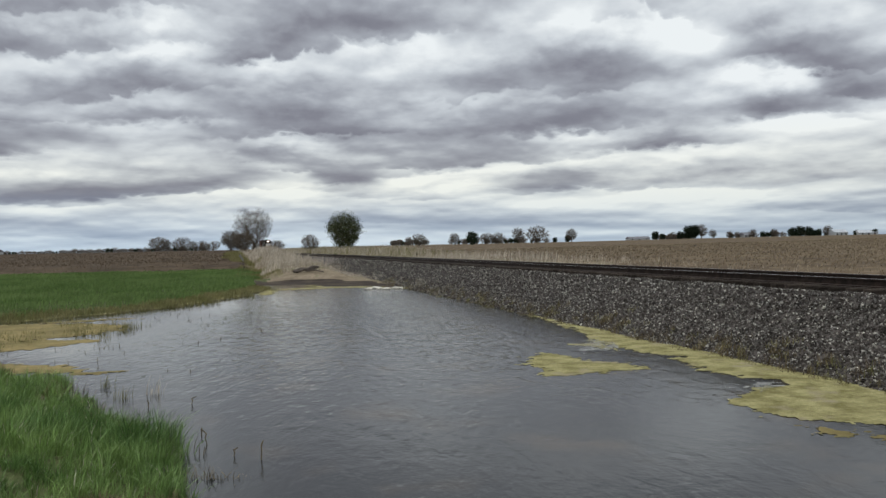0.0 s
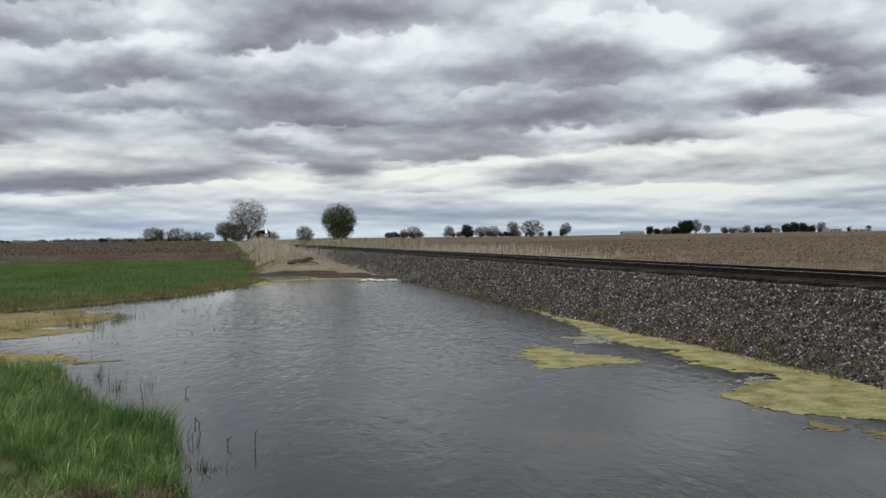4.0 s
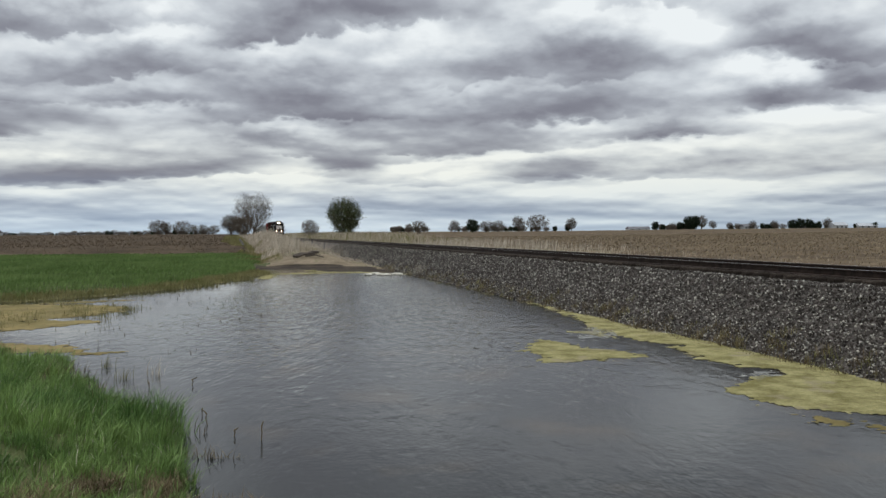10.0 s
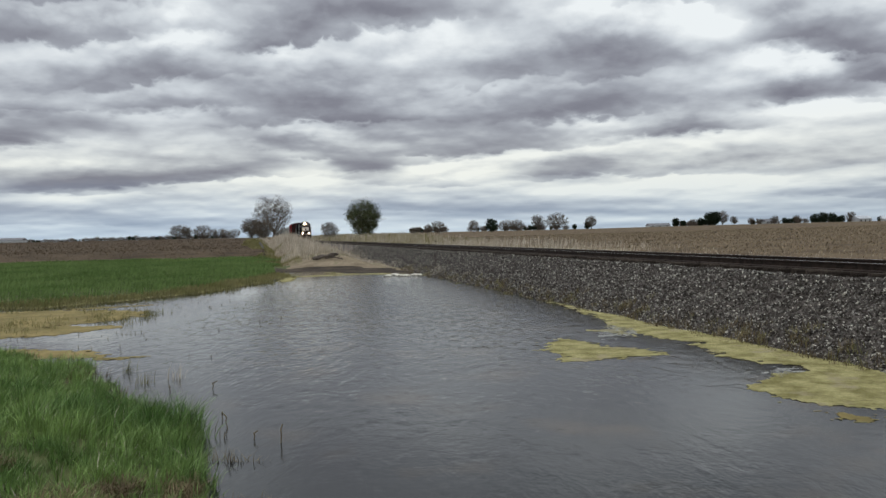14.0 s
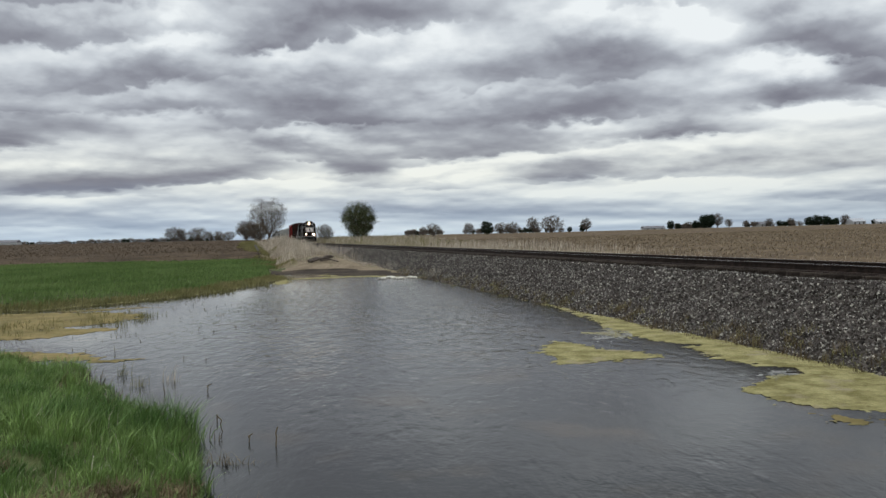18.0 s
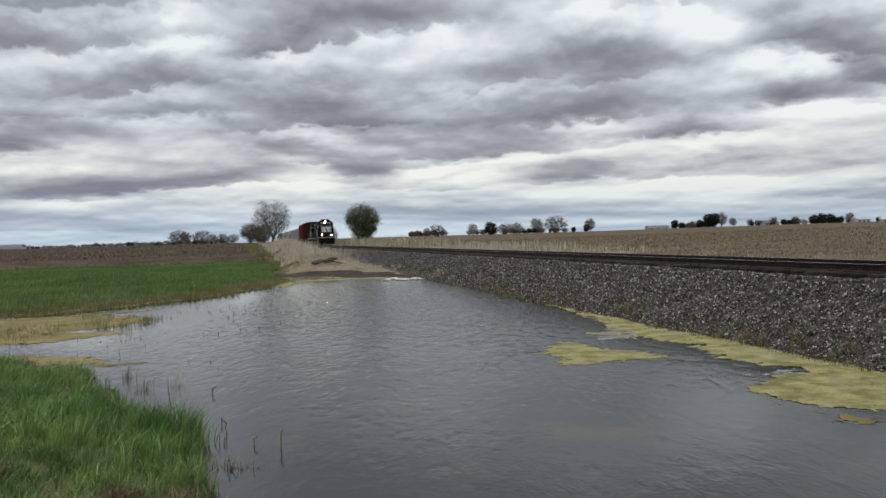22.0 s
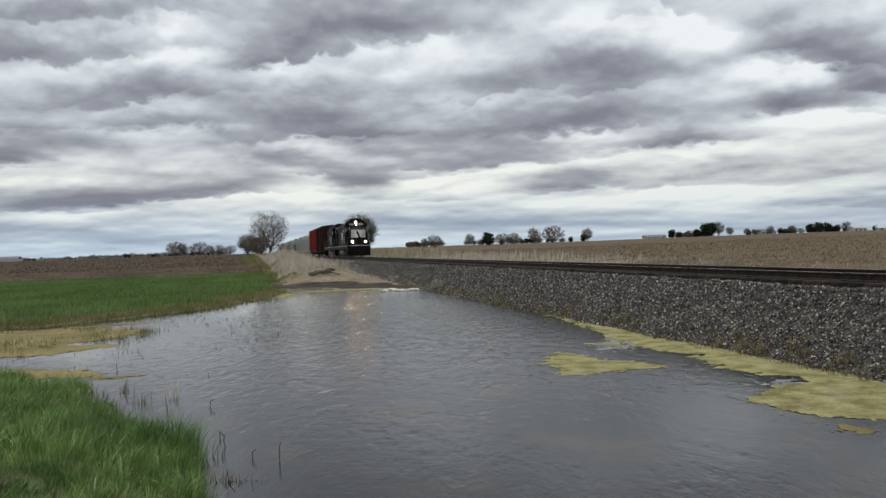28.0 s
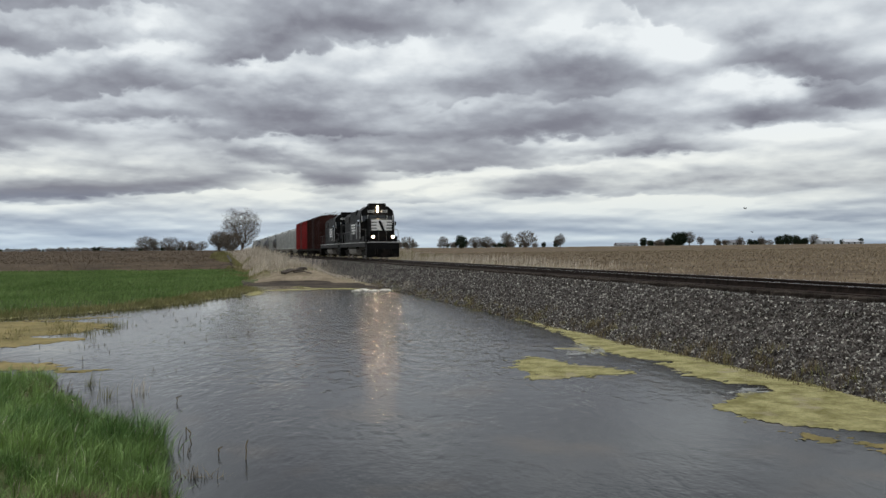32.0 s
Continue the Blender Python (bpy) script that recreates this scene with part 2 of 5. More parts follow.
# ---------------------------------------------------------------- materials
def mat(name, c1, c2, scale=4.0, rough=0.85, bump=0.0, bscale=None, c3=None, s3=None, metal=0.0, island=0.0, stretch=(1, 1, 1), spec=0.06, rnd=0.0, emit=None, lo=0.38, hi=0.62):
    """Two-scale mottled surface in object space; c3 spots at scale s3; island: brightness spread from piece to piece."""
    mt = bpy.data.materials.new(name)
    mt.use_nodes = True
    nt = mt.node_tree
    bsdf = nt.nodes["Principled BSDF"]
    N, L = nt.nodes.new, nt.links.new
    co = N("ShaderNodeTexCoord")
    mp = N("ShaderNodeMapping")
    mp.inputs["Scale"].default_value = stretch
    L(co.outputs["Object"], mp.inputs[0])

    def nz(s, d=5, r=0.6):
        n = N("ShaderNodeTexNoise")
        n.inputs["Scale"].default_value, n.inputs["Detail"].default_value, n.inputs["Roughness"].default_value = s, d, r
        L(mp.outputs[0], n.inputs["Vector"])
        return n.outputs["Fac"]

    def mr(v, a, b, to0=0.0, to1=1.0):
        n = N("ShaderNodeMapRange")
        n.inputs[1].default_value, n.inputs[2].default_value, n.inputs[3].default_value, n.inputs[4].default_value = a, b, to0, to1
        L(v, n.inputs[0])
        return n.outputs[0]

    def mixc(f, a, b, blend="MIX"):
        n = N("ShaderNodeMix")
        n.data_type, n.blend_type = "RGBA", blend
        for sock, v in (("Factor", f), ("A", a), ("B", b)):
            if isinstance(v, (float, int)):
                n.inputs[sock].default_value = v
            elif isinstance(v, tuple):
                n.inputs[sock].default_value = (*v, 1)
            else:
                L(v, n.inputs[sock])
        return n.outputs["Result"]

    col = mixc(mr(nz(scale), lo, hi), c1, c2)
    fine = mr(nz(scale * 7.3, 3), 0.3, 0.7, 0.78, 1.2)
    cf = N("ShaderNodeCombineColor")
    for i in range(3):
        L(fine, cf.inputs[i])
    col = mixc(1.0, col, cf.outputs[0], "MULTIPLY")
    if c3:
        col = mixc(mr(nz(s3 or scale * 2.3, 4), 0.56, 0.66), col, c3)
    if island or rnd:
        if island:
            g = N("ShaderNodeNewGeometry").outputs["Random Per Island"]
        else:
            g = N("ShaderNodeObjectInfo").outputs["Random"]
        k = island or rnd
        v = mr(g, 0, 1, 1 - k, 1 + k)
        ci = N("ShaderNodeCombineColor")
        for i in range(3):
            L(v, ci.inputs[i])
        col = mixc(1.0, col, ci.outputs[0], "MULTIPLY")
    L(col, bsdf.inputs["Base Color"])
    bsdf.inputs["Metallic"].default_value = metal
    bsdf.inputs["Specular IOR Level"].default_value = spec
    L(mr(nz(scale * 3.1, 3), 0.3, 0.7, max(0.02, rough - 0.1), min(1.0, rough + 0.1)), bsdf.inputs["Roughness"])
    if bump:
        bp = N("ShaderNodeBump")
        bp.inputs["Strength"].default_value, bp.inputs["Distance"].default_value = min(1.0, bump), 0.05
        L(nz(bscale or scale * 4, 6, 0.65), bp.inputs["Height"])
        L(bp.outputs[0], bsdf.inputs["Normal"])
    if emit:
        bsdf.inputs["Emission Color"].default_value = (*emit[:3], 1)
        bsdf.inputs["Emission Strength"].default_value = emit[3]
    return mt


M_BROWN = mat("tilled_soil", (0.041, 0.029, 0.018), (0.080, 0.057, 0.036), 0.35, 0.95, 0.9, 1.6, (0.115, 0.085, 0.052), 1.1)
M_STUB = mat("stubble_soil", (0.074, 0.053, 0.033), (0.122, 0.090, 0.056), 0.22, 0.95, 0.9, 2.2, (0.20, 0.155, 0.10), 1.1)
M_MUD = mat("wet_mud", (0.028, 0.022, 0.017), (0.062, 0.048, 0.035), 0.7, 0.95, 0.5, 4)
M_BED = mat("pond_bed", (0.05, 0.045, 0.035), (0.09, 0.08, 0.055), 0.8, 0.7, 0.2)
M_TURF = mat("turf_soil", (0.05, 0.065, 0.025), (0.09, 0.10, 0.04), 1.5, 0.95, 0.5, 9)
M_DRY = mat("dry_turf", (0.15, 0.12, 0.08), (0.25, 0.20, 0.14), 0.8, 0.95, 0.6, 6, (0.14, 0.14, 0.07), 0.5)
M_GRAVEL = mat("roadside_gravel", (0.20, 0.17, 0.13), (0.33, 0.29, 0.23), 3.0, 0.9, 0.8, 30)
M_GREEN = mat("young_grass", (0.100, 0.180, 0.050), (0.235, 0.335, 0.105), 0.9, 0.6, 0, None, None, None, 0, 0.4, spec=0.2)
M_WHEAT = mat("wheat_blades", (0.125, 0.195, 0.060), (0.185, 0.260, 0.090), 0.2, 0.6, 0, None, None, None, 0, 0.3)
M_STRAW = mat("dry_grass", (0.38, 0.325, 0.25), (0.60, 0.535, 0.44), 0.45, 0.8, 0, None, None, None, 0, 0.4)
M_WEED = mat("olive_weeds", (0.17, 0.165, 0.065), (0.28, 0.25, 0.12), 0.6, 0.8, 0, None, None, None, 0, 0.25)
M_STALK = mat("brown_stalks", (0.10, 0.075, 0.045), (0.20, 0.16, 0.09), 2.0, 0.8, 0, None, None, None, 0, 0.4)
M_CORN = mat("corn_litter", (0.165, 0.126, 0.080), (0.29, 0.232, 0.155), 0.8, 0.85, 0, None, None, None, 0, 0.45)
M_FSTALK = mat("field_stalk", (0.060, 0.043, 0.027), (0.120, 0.088, 0.055), 0.5, 0.9, 0, None, None, None, 0, 0.35)
M_BALLAST = mat("ballast_stone", (0.054, 0.046, 0.041), (0.118, 0.103, 0.091), 5.0, 0.85, 0.6, 40, None, None, 0, 0.5)
M_MIDSTONE = mat("grey_ballast_stone", (0.15, 0.14, 0.125), (0.27, 0.255, 0.23), 6.0, 0.85, 0.4, 40, None, None, 0, 0.4)
M_PALE = mat("pale_ballast_stone", (0.38, 0.36, 0.31), (0.58, 0.55, 0.47), 6.0, 0.85, 0.4, 40, None, None, 0, 0.3)
M_RUST = mat("rusty_rail_steel", (0.020, 0.015, 0.013), (0.042, 0.030, 0.024), 6.0, 0.7, 0.2, 40)
M_RAILTOP = mat("polished_rail_head", (0.40, 0.39, 0.37), (0.52, 0.51, 0.49), 8.0, 0.3, 0, metal=1.0)
M_TIE = mat("creosoted_timber", (0.030, 0.024, 0.020), (0.075, 0.060, 0.048), 3.0, 0.9, 0.7, 25, rnd=0.35, stretch=(0.4, 4, 4))
M_ALGAE = mat("yellow_green_algae", (0.18, 0.160, 0.062), (0.35, 0.318, 0.150), 2.2, 0.9, 1.0, 22, (0.29, 0.25, 0.155), 1.3)
M_SCUM = mat("tan_algae_scum", (0.145, 0.118, 0.048), (0.235, 0.185, 0.080), 0.8, 0.9, 0.7, 10, (0.17, 0.15, 0.065), 2.0)
M_FILM = mat("pale_surface_film", (0.22, 0.22, 0.20), (0.34, 0.34, 0.31), 2.5, 0.4, 0.2, 12, (0.22, 0.21, 0.15), 3.0, spec=0.4)
film_nodes = M_FILM.node_tree
film_noise, film_range = film_nodes.nodes.new("ShaderNodeTexNoise"), film_nodes.nodes.new("ShaderNodeMapRange")
film_noise.inputs["Scale"].default_value, film_noise.inputs["Detail"].default_value = 2.2, 5
film_range.inputs[1].default_value, film_range.inputs[2].default_value, film_range.inputs[4].default_value = 0.42, 0.66, 0.75
film_nodes.links.new(film_noise.outputs["Fac"], film_range.inputs[0])
film_nodes.links.new(film_range.outputs[0], film_nodes.nodes["Principled BSDF"].inputs["Alpha"])
M_BARK = mat("grey_bark", (0.075, 0.062, 0.052), (0.15, 0.125, 0.105), 3.0, 0.9, 0.6, 20)
M_LEAF = mat("spring_leaves", (0.055, 0.068, 0.030), (0.105, 0.118, 0.054), 0.5, 0.7, 0, island=0.4)
M_DLEAF = mat("dark_evergreen", (0.014, 0.024, 0.014), (0.030, 0.045, 0.024), 0.5, 0.75, 0, island=0.4)
M_BUDS = mat("budding_twigs", (0.11, 0.092, 0.072), (0.18, 0.15, 0.12), 0.6, 0.85, 0, island=0.35)


def water_mat():
    mt = bpy.data.materials.new("pond_water")
    mt.use_nodes = True
    nt = mt.node_tree
    b = nt.nodes["Principled BSDF"]
    N, L = nt.nodes.new, nt.links.new
    co = N("ShaderNodeTexCoord")
    hs = []
    for scale, size, detail in ((1.0, (3.6, 1.5, 1), 3), (1.0, (9.5, 3.8, 1), 2), (1.0, (24, 12, 1), 3)):
        mp = N("ShaderNodeMapping")
        mp.inputs["Rotation"].default_value, mp.inputs["Scale"].default_value = (0, 0, radians(12)), size
        L(co.outputs["Object"], mp.inputs[0])
        n = N("ShaderNodeTexNoise")
        n.inputs["Scale"].default_value, n.inputs["Detail"].default_value, n.inputs["Roughness"].default_value = scale, detail, 0.5
        n.inputs["Distortion"].default_value = 0.4
        L(mp.outputs[0], n.inputs["Vector"])
        hs.append(n.outputs["Fac"])
    place = N("ShaderNodeNewGeometry")
    sep = N("ShaderNodeSeparateXYZ")
    L(place.outputs["Position"], sep.inputs[0])
    gust = N("ShaderNodeTexNoise")
    gust.inputs["Scale"].default_value, gust.inputs["Detail"].default_value = 0.16, 3
    L(place.outputs["Position"], gust.inputs["Vector"])
    out = N("ShaderNodeMath")
    out.operation = "MULTIPLY_ADD"
    out.inputs[1].default_value = 14.0
    L(gust.outputs["Fac"], out.inputs[0]), L(sep.outputs[1], out.inputs[2])
    weedy = N("ShaderNodeMapRange")
    weedy.inputs[1].default_value, weedy.inputs[2].default_value, weedy.inputs[3].default_value, weedy.inputs[4].default_value = -9.0, -3.0, 0.10, 1.0
    L(sep.outputs[0], weedy.inputs[0])
    wind = N("ShaderNodeMapRange")
    wind.inputs[1].default_value, wind.inputs[2].default_value, wind.inputs[3].default_value, wind.inputs[4].default_value = 17.0, 36.0, 0.08, 1.0
    L(out.outputs[0], wind.inputs[0])
    ruffle = N("ShaderNodeMath")
    ruffle.operation = "MULTIPLY"
    L(wind.outputs[0], ruffle.inputs[0]), L(weedy.outputs[0], ruffle.inputs[1])
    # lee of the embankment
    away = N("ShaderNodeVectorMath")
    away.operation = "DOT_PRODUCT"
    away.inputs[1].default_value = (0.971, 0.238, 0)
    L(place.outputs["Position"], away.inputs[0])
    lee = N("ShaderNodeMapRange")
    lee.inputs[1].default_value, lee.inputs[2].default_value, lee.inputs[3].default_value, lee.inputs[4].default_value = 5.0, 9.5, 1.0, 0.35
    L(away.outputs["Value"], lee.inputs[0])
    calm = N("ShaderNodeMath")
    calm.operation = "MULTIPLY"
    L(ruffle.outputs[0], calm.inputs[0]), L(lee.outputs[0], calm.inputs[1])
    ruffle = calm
    mp = N("ShaderNodeMapping")
    mp.inputs["Scale"].default_value = (6.0, 1.6, 1)
    L(co.outputs["Object"], mp.inputs[0])
    lap = N("ShaderNodeTexNoise")
    lap.inputs["Scale"].default_value, lap.inputs["Detail"].default_value, lap.inputs["Roughness"].default_value = 1.0, 3, 0.55
    L(mp.outputs[0], lap.inputs["Vector"])
    laps = N("ShaderNodeMapRange")
    laps.inputs[1].default_value, laps.inputs[2].default_value, laps.inputs[3].default_value, laps.inputs[4].default_value = 0.40, 0.60, 0.35, 1.55
    L(lap.outputs["Fac"], laps.inputs[0])
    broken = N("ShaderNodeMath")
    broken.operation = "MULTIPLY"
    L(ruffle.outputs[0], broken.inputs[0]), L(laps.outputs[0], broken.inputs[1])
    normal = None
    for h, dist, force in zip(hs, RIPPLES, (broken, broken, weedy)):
        bp = N("ShaderNodeBump")
        bp.inputs["Strength"].default_value, bp.inputs["Distance"].default_value = 1.0, dist
        L(h, bp.inputs["Height"])
        L(force.outputs[0], bp.inputs["Strength"])
        if normal is not None:
            L(normal, bp.inputs["Normal"])
        normal = bp.outputs[0]
    L(normal, b.inputs["Normal"])
    # brown weed under the surface shows faintly in patches
    under = N("ShaderNodeTexNoise")
    under.inputs["Scale"].default_value, under.inputs["Detail"].default_value = 0.55, 5
    L(place.outputs["Position"], under.inputs["Vector"])
    patch = N("ShaderNodeMapRange")
    patch.inputs[1].default_value, patch.inputs[2].default_value = 0.54, 0.68
    L(under.outputs["Fac"], patch.inputs[0])
    tint = N("ShaderNodeMix")
    tint.data_type = "RGBA"
    tint.inputs["A"].default_value, tint.inputs["B"].default_value = (0.014, 0.015, 0.014, 1), (0.040, 0.030, 0.018, 1)
    L(patch.outputs[0], tint.inputs["Factor"]), L(tint.outputs["Result"], b.inputs["Base Color"])
    # stiller water among the weeds of the shallows
    still = N("ShaderNodeMapRange")
    still.inputs[1].default_value, still.inputs[2].default_value, still.inputs[3].default_value, still.inputs[4].default_value = -8.0, -2.0, 0.05, 0.135
    L(sep.outputs[0], still.inputs[0]), L(still.outputs[0], b.inputs["Roughness"])
    b.inputs["IOR"].default_value = 1.33
    b.inputs["Specular IOR Level"].default_value = 0.40
    return mt


RIPPLES = (0.088, 0.040, 0.0022)
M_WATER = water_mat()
# ---------------------------------------------------------------- plan
TRACK = radians(-13.76)                 # heading of the track, from straight ahead
UX, UY = math.sin(TRACK), math.cos(TRACK)
NX, NY = math.cos(TRACK), -math.sin(TRACK)
DC, RAIL = 13.7, 1.547                   # the track's centre line to the right of the camera, rail top over the water
TIE_TOP = RAIL - 0.18


def trk(s, d):
    """Plan point s metres along the track and d metres to the right of the camera's parallel to it."""
    return s * UX + d * NX, s * UY + d * NY


def to_sd(x, y):
    return x * UX + y * UY, x * NX + y * NY


def sm(a, b, v):
    t = np.clip((v - a) / (b - a), 0, 1)
    return t * t * (3 - 2 * t)


def vnoise(x, y, scale, seed=0):
    """Smooth value noise, about -1 to 1, on arrays."""
    x, y = np.asarray(x, float) * scale + 31.7 * seed, np.asarray(y, float) * scale + 17.3 * seed
    xi, yi = np.floor(x), np.floor(y)
    fx, fy = x - xi, y - yi
    fx, fy = fx * fx * (3 - 2 * fx), fy * fy * (3 - 2 * fy)

    def h(a, b):
        v = np.sin(a * 127.1 + b * 311.7 + seed * 74.7) * 43758.5453
        return (v - np.floor(v)) * 2 - 1
    return (h(xi, yi) * (1 - fx) + h(xi + 1, yi) * fx) * (1 - fy) + (h(xi, yi + 1) * (1 - fx) + h(xi + 1, yi + 1) * fx) * fy


# the pond's outline in plan
POND = [(-1.9, 6.4), (-2.25, 7.5), (-2.62, 7.9), (-2.8, 8.7), (-3.1, 10.0), (-3.7, 10.75), (-4.4, 11.3), (-5.4, 13.0), (-7.0, 15.3), (-8.5, 16.6), (-10.2, 18.1), (-30, 25),
        (-32, 33), (-15.6, 31.2), (-13.8, 34.0), (-12.4, 37.0), (-11.8, 40.0), (-11.4, 45.5), (-11.3, 52.0), (-11.9, 56.6), (-9.0, 56.8), (-7.6, 53.8), (-5.0, 53.2), (-2.2, 50.0), (2, 52),
        (14, 8), (12, 0), (2, 4)]


def poly_sdf(px, py, poly):
    """Signed distance to a closed outline, negative inside."""
    d = np.full(px.shape, 1e9)
    inside = np.zeros(px.shape, bool)
    for (ax, ay), (bx, by) in zip(poly, poly[1:] + poly[:1]):
        ex, ey = bx - ax, by - ay
        t = np.clip(((px - ax) * ex + (py - ay) * ey) / (ex * ex + ey * ey), 0, 1)
        d = np.minimum(d, np.hypot(px - ax - t * ex, py - ay - t * ey))
        inside ^= ((ay > py) != (by > py)) & (px < ex * (py - ay) / (ey if ey else 1e-9) + ax)
    return np.where(inside, -d, d)


def pond_dist(x, y):
    w = 0.25 * vnoise(x, y, 0.7, 1) + 0.12 * vnoise(x, y, 2.1, 2)
    return poly_sdf(np.asarray(x, float), np.asarray(y, float), POND) + w


def ground_z(x, y):
    x, y = np.asarray(x, float), np.asarray(y, float)
    s, d = to_sd(x, y)
    r = np.hypot(x, y)
    pd = pond_dist(x, y)
    # left of the track
    z = np.where(pd < 0, np.maximum(-0.5, pd * 0.14), np.minimum(pd * 0.07, 0.22))
    z = z + sm(70, 92, r) * 0.25 + sm(85, 97, r) * 0.55 + sm(92, 240, r) * 1.2
    # the bank that the camera stands on
    z = np.where(pd > 0, z + 0.62 * sm(0.2, 5.5, pd) * sm(17, 6, r), z)
    # grassy bank beside the track beyond the pond
    lump = 0.22 * vnoise(x, y, 0.28, 9) + 0.10 * vnoise(x, y, 0.8, 10)
    ledge = (0.30 + 0.5 * lump) * sm(5.6, 6.8, pd + 1.6 * lump)
    bank = sm(52, 58, s) * sm(1.0, 4.0, d) * (ledge + sm(59, 67, s) * (0.45 + lump) + 0.85 * sm(86, 108, s) * (0.25 + 0.75 * sm(9.0, 5.0, d))) * (0.15 + 0.85 * sm(9.3, 6.6, d))
    z = np.where((pd > 0) & (s > 50), np.maximum(z * sm(3.5, 0.5, d + 0.0 * s) + z * 0.15, bank), z)
    # right of the track: verge and stubble field, rising slowly to the skyline
    zr = 0.9 + 0.3 * sm(16, 26, d) + 2.9 * sm(60, 480, d + 0.35 * s)
    z = np.where(d > 9.5, z * (1 - sm(10.5, 15.5, d)) + zr * sm(10.5, 15.5, d), z)
    z = z + np.where((pd > 3) & (r > 40), 0.05 * vnoise(x, y, 0.4, 3), 0) + 0.5 * sm(200, 500, r) * vnoise(x, y, 0.006, 5)
    return z


def bm_from(verts, faces):
    me = bpy.data.meshes.new("m")
    me.from_pydata(verts, [], faces)
    me.update()
    return me


def thing(name, label, category, kind="", group="", loc=(0, 0, 0), rz=0.0):
    e = new(name)
    e.matrix_basis = pose(*loc, 0, 0, rz)
    return tagged(e, label, category, group, kind)


def part(name, bm, material, parent, label=""):
    """Links a bmesh or a mesh as one mesh object under a thing or a part."""
    if isinstance(bm, bmesh.types.BMesh):
        me = bpy.data.meshes.new(name)
        bm.to_mesh(me)
        bm.free()
    else:
        me = bm
        me.name = name
    for mt in (material if isinstance(material, (list, tuple)) else [material]):
        me.materials.append(mt)
    ob = new(name, me)
    ob.parent = parent
    if label:
        ob["label"] = label
    return ob


def build_ground():
    radii = [0.0]
    r = 0.8
    while r < 4600:
        radii.append(r)
        r *= 1.0185 if r < 300 else 1.05
    angs = list(np.arange(-36, 36.01, 0.25)) + list(np.arange(39, 324, 3.0))
    A = np.radians(angs)
    R = np.array(radii[1:])
    rr, aa = np.meshgrid(R, A, indexing="ij")
    X, Y = rr * np.sin(aa), rr * np.cos(aa)
    Z = ground_z(X, Y)
    nr, na = X.shape
    verts = np.stack([X.ravel(), Y.ravel(), Z.ravel()], 1).tolist()
    i, j = np.meshgrid(np.arange(nr - 1), np.arange(na), indexing="ij")
    k = (j + 1) % na
    F = np.stack([i * na + j, i * na + k, (i + 1) * na + k, (i + 1) * na + j], -1).reshape(-1, 4)
    verts.append((0, 0, float(ground_z(0.0, 0.0))))
    faces = F.tolist() + [[len(verts) - 1, (q + 1) % na, q] for q in range(na)]
    me = bm_from(verts, faces)
    mats = [M_BROWN, M_STUB, M_MUD, M_BED, M_TURF, M_DRY, M_GRAVEL]
    C = np.array(verts)[:, :2]
    cx = np.array([C[f, 0].mean() for f in faces])
    cy = np.array([C[f, 1].mean() for f in faces])
    s, d = to_sd(cx, cy)
    rad = np.hypot(cx, cy)
    pd = pond_dist(cx, cy)
    n1 = vnoise(cx, cy, 0.3, 7)
    idx = np.zeros(len(faces), int)
    idx[rad < 84 + 3 * n1] = 4
    idx[(pd > 0) & (s > 50) & (d > 2.6 + n1 - 0.01 * s) & (d < 13)] = 5
    idx[(pd > 0) & (s > 50) & (pd < 5.0 + 0.9 * n1) & (d > 1 + n1) & (d < 13)] = 2
    idx[pd < 0.15] = 3
    idx[(rad < 4.2 + 0.7 * n1) | ((cy < 4) & (rad < 40) & (pd > 0))] = 6
    idx[d > 13] = 1
    idx[(d > 17) & (d < 24 + 2 * n1) & (s > 45 + 8 * n1)] = 5
    me.polygons.foreach_set("material_index", idx.astype(np.int32))
    ob = new("ground", me)
    for m_ in mats:
        me.materials.append(m_)
    for p in me.polygons:
        p.use_smooth = True
    tagged(ob, "flat farmland with a tilled field, stubble and muddy banks", "ground", kind="structure")


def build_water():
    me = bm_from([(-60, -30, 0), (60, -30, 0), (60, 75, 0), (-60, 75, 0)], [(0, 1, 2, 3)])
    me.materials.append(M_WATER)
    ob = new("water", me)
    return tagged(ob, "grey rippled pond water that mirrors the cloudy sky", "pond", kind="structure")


# ---------------------------------------------------------------- track
def ballast_z(d):
    a = np.abs(d - DC)
    return np.where(a < 1.9, TIE_TOP - 0.12, np.maximum(TIE_TOP - 0.12 - (a - 1.9) / 1.62, -0.3))


def chip():
    """An eight-sided chip of stone."""
    v = np.array([(1, 0, 0), (-1, 0, 0), (0, 1, 0), (0, -1, 0), (0, 0, 1), (0, 0, -1)], float)
    f = np.array([(0, 2, 4), (2, 1, 4), (1, 3, 4), (3, 0, 4), (2, 0, 5), (1, 2, 5), (3, 1, 5), (0, 3, 5)])
    return v, f


